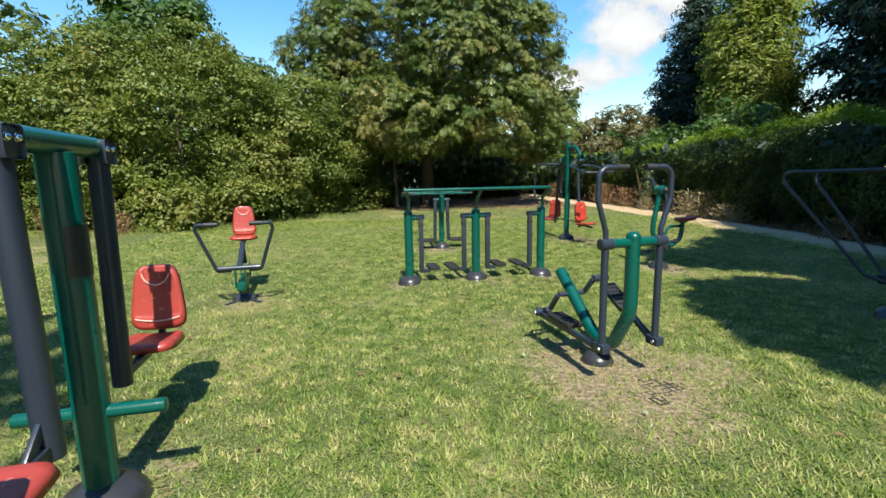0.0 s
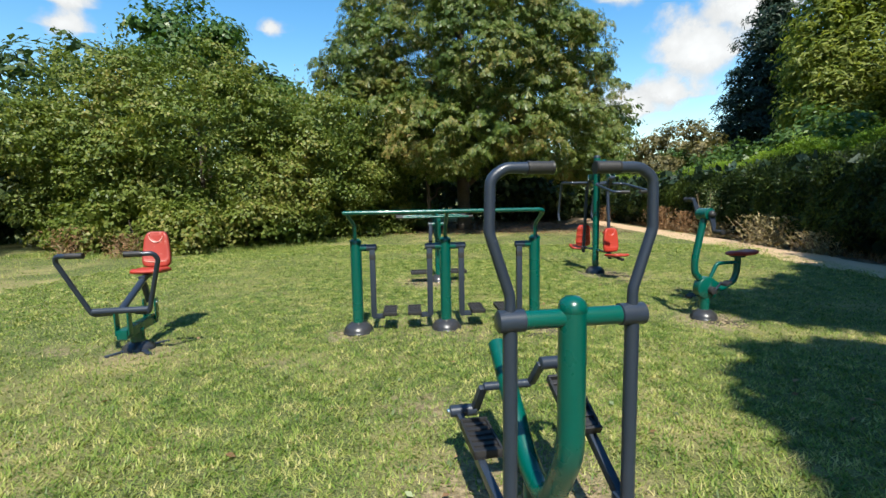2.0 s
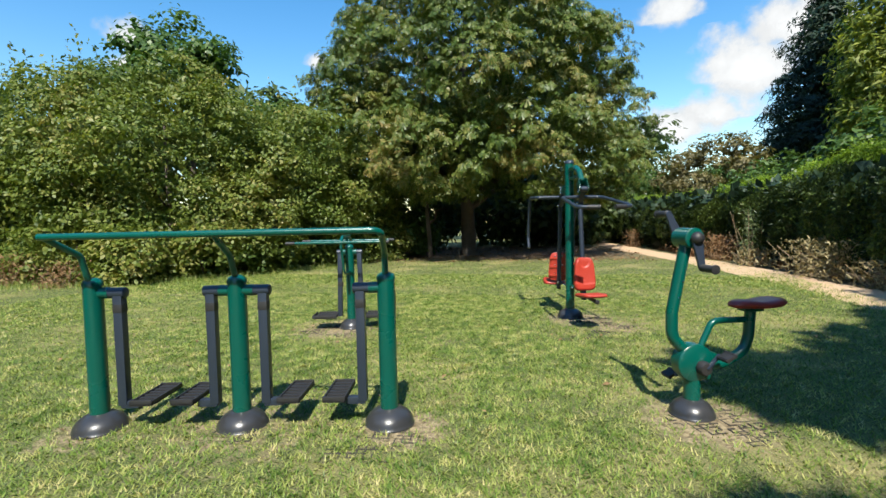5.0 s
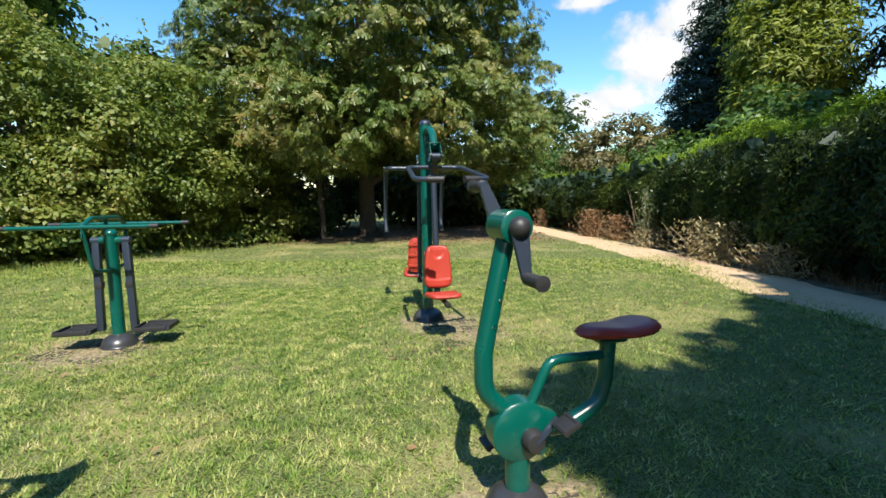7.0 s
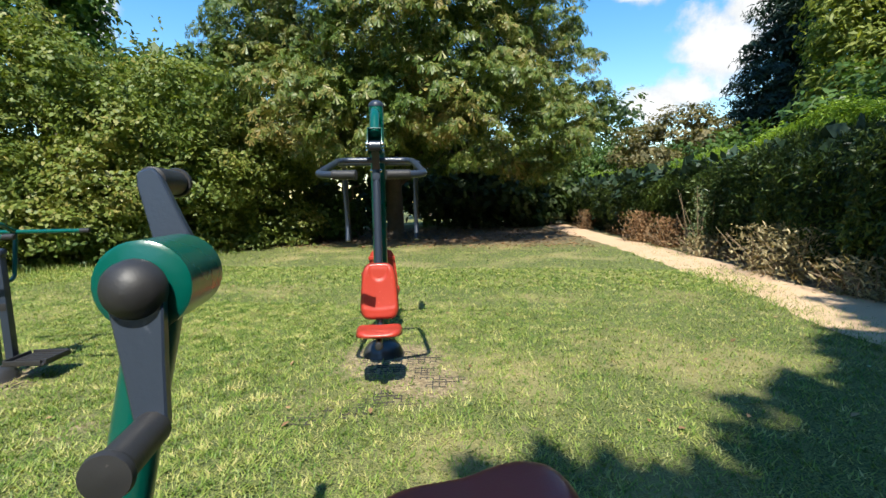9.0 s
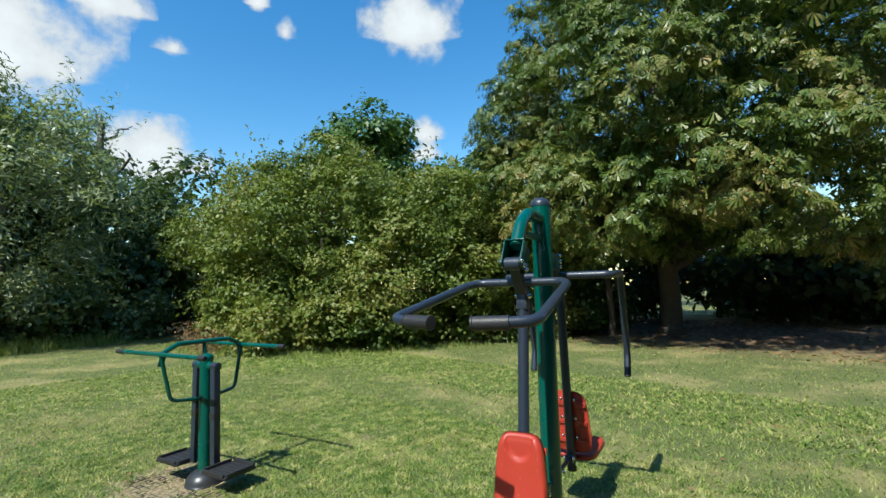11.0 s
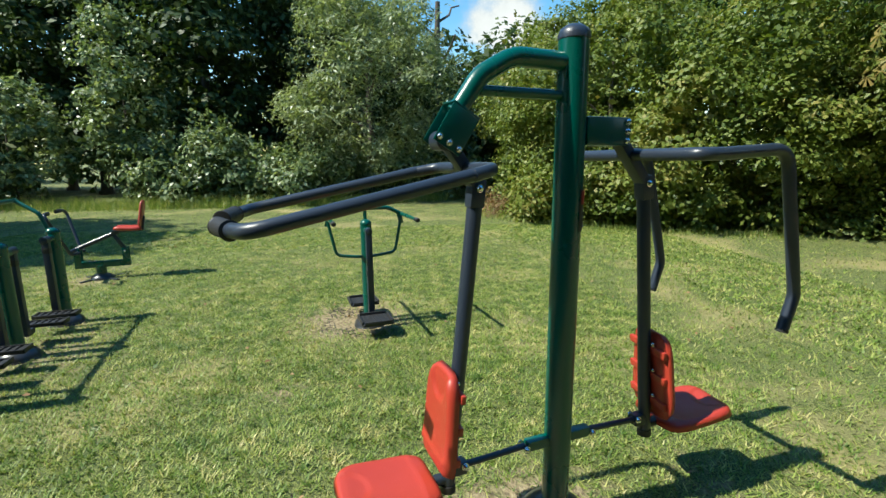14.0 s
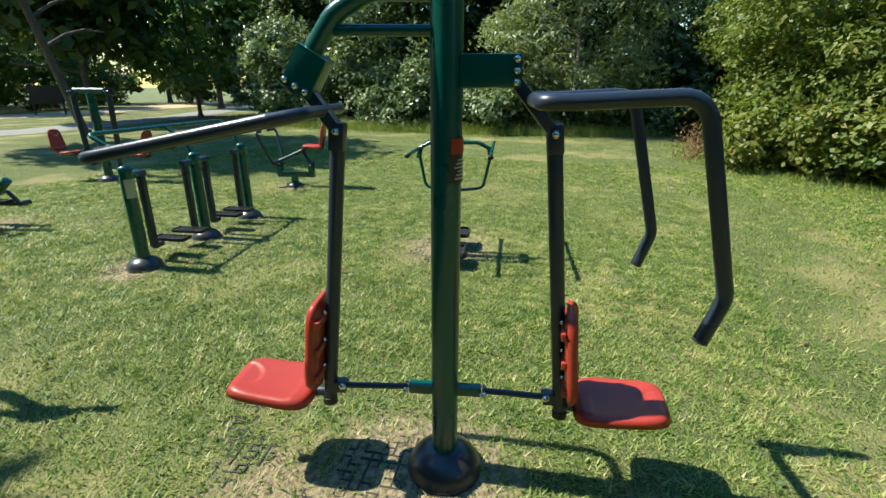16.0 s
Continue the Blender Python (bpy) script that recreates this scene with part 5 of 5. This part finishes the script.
# ---- clouds, far to the north ----
def cloud_material():
    m = bpy.data.materials.new("cloud")
    m.use_nodes = True
    n, l = m.node_tree.nodes, m.node_tree.links
    n.remove(n["Principled BSDF"])
    tc = n.new("ShaderNodeTexCoord")
    big = n.new("ShaderNodeTexNoise")
    big.inputs["Scale"].default_value, big.inputs["Detail"].default_value, big.inputs["Roughness"].default_value = 0.035, 9, 0.58
    l.new(tc.outputs["Object"], big.inputs["Vector"])
    at = n.new("ShaderNodeAttribute")
    at.attribute_name = "body"
    add = n.new("ShaderNodeMath")
    add.operation = "MULTIPLY_ADD"
    l.new(big.outputs["Fac"], add.inputs[0])
    add.inputs[1].default_value = 1.6
    l.new(at.outputs["Fac"], add.inputs[2])
    alpha = n.new("ShaderNodeMapRange")
    alpha.interpolation_type = "SMOOTHSTEP"
    alpha.inputs[1].default_value, alpha.inputs[2].default_value = 0.92, 1.5
    l.new(add.outputs[0], alpha.inputs[0])
    tone = n.new("ShaderNodeMapRange")
    tone.inputs[1].default_value, tone.inputs[2].default_value = 1.1, 1.9
    tone.inputs[3].default_value, tone.inputs[4].default_value = 0.5, 0.68
    l.new(add.outputs[0], tone.inputs[0])
    em = n.new("ShaderNodeEmission")
    em.inputs[0].default_value = (0.97, 0.98, 1.0, 1)
    l.new(tone.outputs[0], em.inputs[1])
    tr = n.new("ShaderNodeBsdfTransparent")
    mix = n.new("ShaderNodeMixShader")
    l.new(alpha.outputs[0], mix.inputs[0])
    l.new(tr.outputs[0], mix.inputs[1])
    l.new(em.outputs[0], mix.inputs[2])
    l.new(mix.outputs[0], n["Material Output"].inputs[0])
    return m


CLOUD = cloud_material()


def cloud(bearing, height, width, tall, weight=0.0):
    """A bank of cloud on the sky some 400 to 550 m off: bearing and height in degrees (west is negative), half sizes in degrees."""
    n = 24
    g = np.linspace(-1, 1, n)
    u, v = np.meshgrid(g, g, indexing="ij")
    a, e = np.radians(bearing + u * width), np.radians(height + v * tall)
    p = (500 + 1.3 * bearing + 0.9 * height) * np.stack([np.sin(a) * np.cos(e), np.cos(a) * np.cos(e), np.sin(e)], -1)
    i = np.arange(n * n).reshape(n, n)
    me = fast_mesh("cloud", p.reshape(-1, 3), np.stack([i[:-1, :-1], i[1:, :-1], i[1:, 1:], i[:-1, 1:]], -1).reshape(-1, 4))
    body = 1.03 + weight - 1.15 * (u ** 2 + v ** 2) ** 0.5 * (1 + 0.5 * (v < -0.2))
    at = me.attributes.new("body", "FLOAT", "POINT")
    at.data.foreach_set("value", np.where(np.maximum(abs(u), abs(v)) > 0.99, -2, body).astype(np.float32).ravel())
    return tagged(place("backdrop", me, CLOUD), "white fair-weather cumulus cloud", "cloud", kind="structure")


for spec in ((20.5, 14.8, 8.0, 5.2, 0.15), (17.6, 10.8, 6.5, 3.6, 0.1), (24.5, 17.6, 6.0, 4.4, 0.2), (14.2, 9.6, 5.5, 3.4, 0.15), (13.5, 21, 4.5, 3.6, 0.0), (-26.4, 18.6, 3.4, 2.4, -0.1), (-45, 16.5, 4, 2.6, 0.0), (-46, 30, 7.5, 6.5, 0.15), (-79.5, 28.5, 5.5, 5, 0.15), (-61.3, 28.8, 2.2, 2.6, -0.1),
             (-73, 25.6, 3.4, 2.2, -0.1), (-44.5, 18.6, 4.2, 2.8, 0.0), (-87, 22, 11, 7.5, 0.2), (-75.3, 14.2, 7, 5.5, 0.2), (-64.3, 31.4, 2.6, 2.2, -0.15)):
    cloud(*spec)

# ---- notice board and small things on the ground ----
board = thing("notice_board", facing(-15.5, -23.5, 0.9, -0.4), "dark brown park notice board on two legs", "notice board")
box("panel", (1.7, 0.08, 1.1), pose(0, 0, 1.25), BOARD, board)
for s in (-1, 1):
    bar("leg", (s * 0.75, 0, -0.05), (s * 0.75, 0, 1.9), 0.1, 0.1, BOARD, board)


def rubber_mat(x, y, w, h, turn, seed):
    """A worn rubber lattice sunk in the turf: short bars, some lost under grass."""
    r = np.random.default_rng(seed)
    bm = bmesh.new()
    c, wire = 0.048, 0.009
    edges = [np.sort(np.concatenate([np.arange(-k / 2, k / 2, c), np.arange(-k / 2, k / 2, c) + wire])) for k in (w, h)]
    verts, turned = {}, pose(x, y, 0, 0, 0, turn)

    def vert(i, j):
        if (i, j) not in verts:
            px, py = edges[0][i], edges[1][j]
            q = turned @ Vector((px, py, 0))
            verts[i, j] = bm.verts.new((px, py, 0.002 + 0.006 * math.sin(px * 9 + seed) * math.sin(py * 11) + float(bumps(q.x, q.y))))
        return verts[i, j]

    for i in range(len(edges[0]) - 1):
        for j in range(len(edges[1]) - 1):
            px, py = edges[0][i] / w * 2, edges[1][j] / h * 2
            if r.random() < 0.62 and (i % 2 == 0 or j % 2 == 0) and px * px + py * py < 0.8 + 0.2 * math.sin(5 * math.atan2(py, px) + seed):
                bm.faces.new((vert(i, j), vert(i + 1, j), vert(i + 1, j + 1), vert(i, j + 1)))
    low = bmesh.ops.extrude_face_region(bm, geom=bm.faces[:])
    bmesh.ops.translate(bm, vec=(0, 0, -0.012), verts=[v for v in low["geom"] if isinstance(v, bmesh.types.BMVert)])
    ob = part("rubber_mat", bm, MATTING, None, "", False)
    ob.matrix_world = pose(x, y, 0, 0, 0, turn)
    return tagged(ob, "worn dark rubber grass mat sunk in the turf", "mat", "rubber mats under the machines")


for k, spec in enumerate(((2.95, 10.4, 0.75, 0.65, 10), (3.0, 9.55, 0.6, 0.5, 14), (-0.25, 9.5, 1.15, 0.95, 14), (1.45, 6.6, 0.5, 0.35, 9), (0.5, 6.45, 0.5, 0.3, 9), (3.5, 7.3, 0.6, 0.5, 18), (2.6, 9.35, 0.4, 0.35, 14), (1.45, 2.95, 0.5, 0.4, 17), (3.8, 7.1, 0.5, 0.4, 18), (1.35, 6.3, 0.5, 0.3, 12), (3.3, 10.1, 0.5, 0.5, 10))):
    rubber_mat(*spec, seed=100 + k)


def lawn():
    """Mown grass: bent blades in tufts, thinner on worn ground, longer at the edges of the lawn."""
    r = np.random.default_rng(17)
    n = 340000
    x, y = r.uniform(-7.5, 7.6, n), 1.0 + 15.0 * r.random(n) ** 1.25
    x1, y1 = r.normal(0.8, 2.3, n), r.uniform(1.2, 12.5, n)
    x, y = np.concatenate([x, x1]), np.concatenate([y, y1])
    x2, y2 = r.uniform(-13.5, 7.6, n // 3), r.uniform(-3, 21, n // 3)
    x, y = np.concatenate([x, x2]), np.concatenate([y, y2])
    tuft = np.sin(x * 23 + 2.7 * np.sin(y * 9.1) + 2 * np.sin(x * 3.1)) * np.sin(y * 21 + 2.3 * np.sin(x * 8.3) + 2 * np.sin(y * 2.7))
    keep = (r.random(len(x)) > np.clip(worn(x, y) * 1.15 + 0.95 * bare(x, y), 0, 0.96)) & (r.random(len(x)) < 0.76 + 0.24 * tuft)
    x, y, tuft = x[keep], y[keep], tuft[keep]
    n = len(x)
    z = bumps(x, y)
    long = 0.016 + 0.007 * tuft + 0.014 * r.random(n) + 0.03 * np.exp(-((x - 7.3) / 0.5) ** 2) + 0.015 * (y > 12.5) * r.random(n)
    a = 2.2 * np.sin(x * 2.3 + 1.1 * y) + 2.0 * np.sin(y * 3.1 - 0.7 * x) + r.normal(0, 2.2, n)
    lean = r.uniform(0.6, 2.5, n)
    dx, dy = np.cos(a), np.sin(a)
    w = r.uniform(0.002, 0.006, n) * np.where((y > 13.8) | (x < -4.5), 2.2, 1.2)
    root1 = np.stack([x - dy * w, y + dx * w, z - 0.004], -1)
    root2 = np.stack([x + dy * w, y - dx * w, z - 0.004], -1)
    tip = np.stack([x + dx * long * lean, y + dy * long * lean, z + long], -1)
    v = np.stack([root1, root2, tip], 1).reshape(-1, 3)
    ob = place("grass", fast_mesh("grass", v, np.arange(len(v)).reshape(-1, 3)), GRASS, None, "", False)
    return tagged(ob, "short mown lawn grass with straw-coloured blades", "grass", kind="stuff")


lawn()


def verge(name, line, width, height, count, mat, label, seed):
    """Uncut grass and weeds along a line."""
    r = np.random.default_rng(seed)
    line = np.array(line)
    s = r.uniform(0, len(line) - 1.001, count)
    i = s.astype(int)
    p = line[i] + (line[i + 1] - line[i]) * (s - i)[:, None] + r.normal(0, width, (count, 2))
    a, h = r.uniform(0, 2 * np.pi, count), height * r.uniform(0.4, 1.2, count)
    d = np.stack([np.cos(a), np.sin(a)], -1)
    side = np.stack([-d[:, 1], d[:, 0]], -1) * 0.006
    z = bumps(p[:, 0], p[:, 1])[:, None] - 0.01
    lean = (h * r.uniform(0.15, 0.7, count))[:, None]
    v = np.stack([np.hstack([p - side, z]), np.hstack([p + side, z]), np.hstack([p + d * lean, z + h[:, None]])], 1).reshape(-1, 3)
    return tagged(place(name, fast_mesh(name, v, np.arange(len(v)).reshape(-1, 3)), mat, None, "", False), label, "grass", kind="stuff")


verge("verge_grass", [(-12.6, 13.0), (-8.8, 12.9), (-6.2, 15.2), (-4.3, 18.6)], 0.28, 0.16, 5000, GRASS, "uncut grass at the foot of the shrubs", 31)
verge("verge_grass", [(-15.0, -8.0), (-13.6, -1.0), (-13.9, 6.0), (-15.6, 12.0)], 0.45, 0.5, 12000, GRASS, "tall uncut grass along the wood's edge", 32)
verge("verge_grass", [(8.65, 6.0), (8.65, 14.0), (8.4, 20.0), (7.35, 26.0)], 0.1, 0.22, 5000, BROWNLEAF, "dry grass and stems at the foot of the hedge", 33)


def litter(n, area, size, mat, name, label, seed):
    r = np.random.default_rng(seed)
    x, y = r.uniform(area[0], area[1], n), r.uniform(area[2], area[3], n)
    at = np.stack([x, y, bumps(x, y) + 0.03], -1)
    ob = leaves(name, at, r.normal(0, 0.25, (n, 3)) + [0, 0, 1], size * r.uniform(0.6, 1.3, n), mat, None, "oval")
    return tagged(ob, label, "leaves", kind="stuff")


litter(260, (-6, 7.4, 1.5, 15), 0.055, BROWNLEAF, "fallen_leaves", "scattered dry fallen leaves on the grass", 5)
litter(2600, (-7, 6, 20, 30), 0.12, BROWNLEAF, "leaf_litter", "brown leaf litter under the big tree", 6)
litter(170, (-6, 7, 2, 16), 0.045, PALELEAF, "pale_leaves", "pale leaves and clover heads on the lawn", 7)
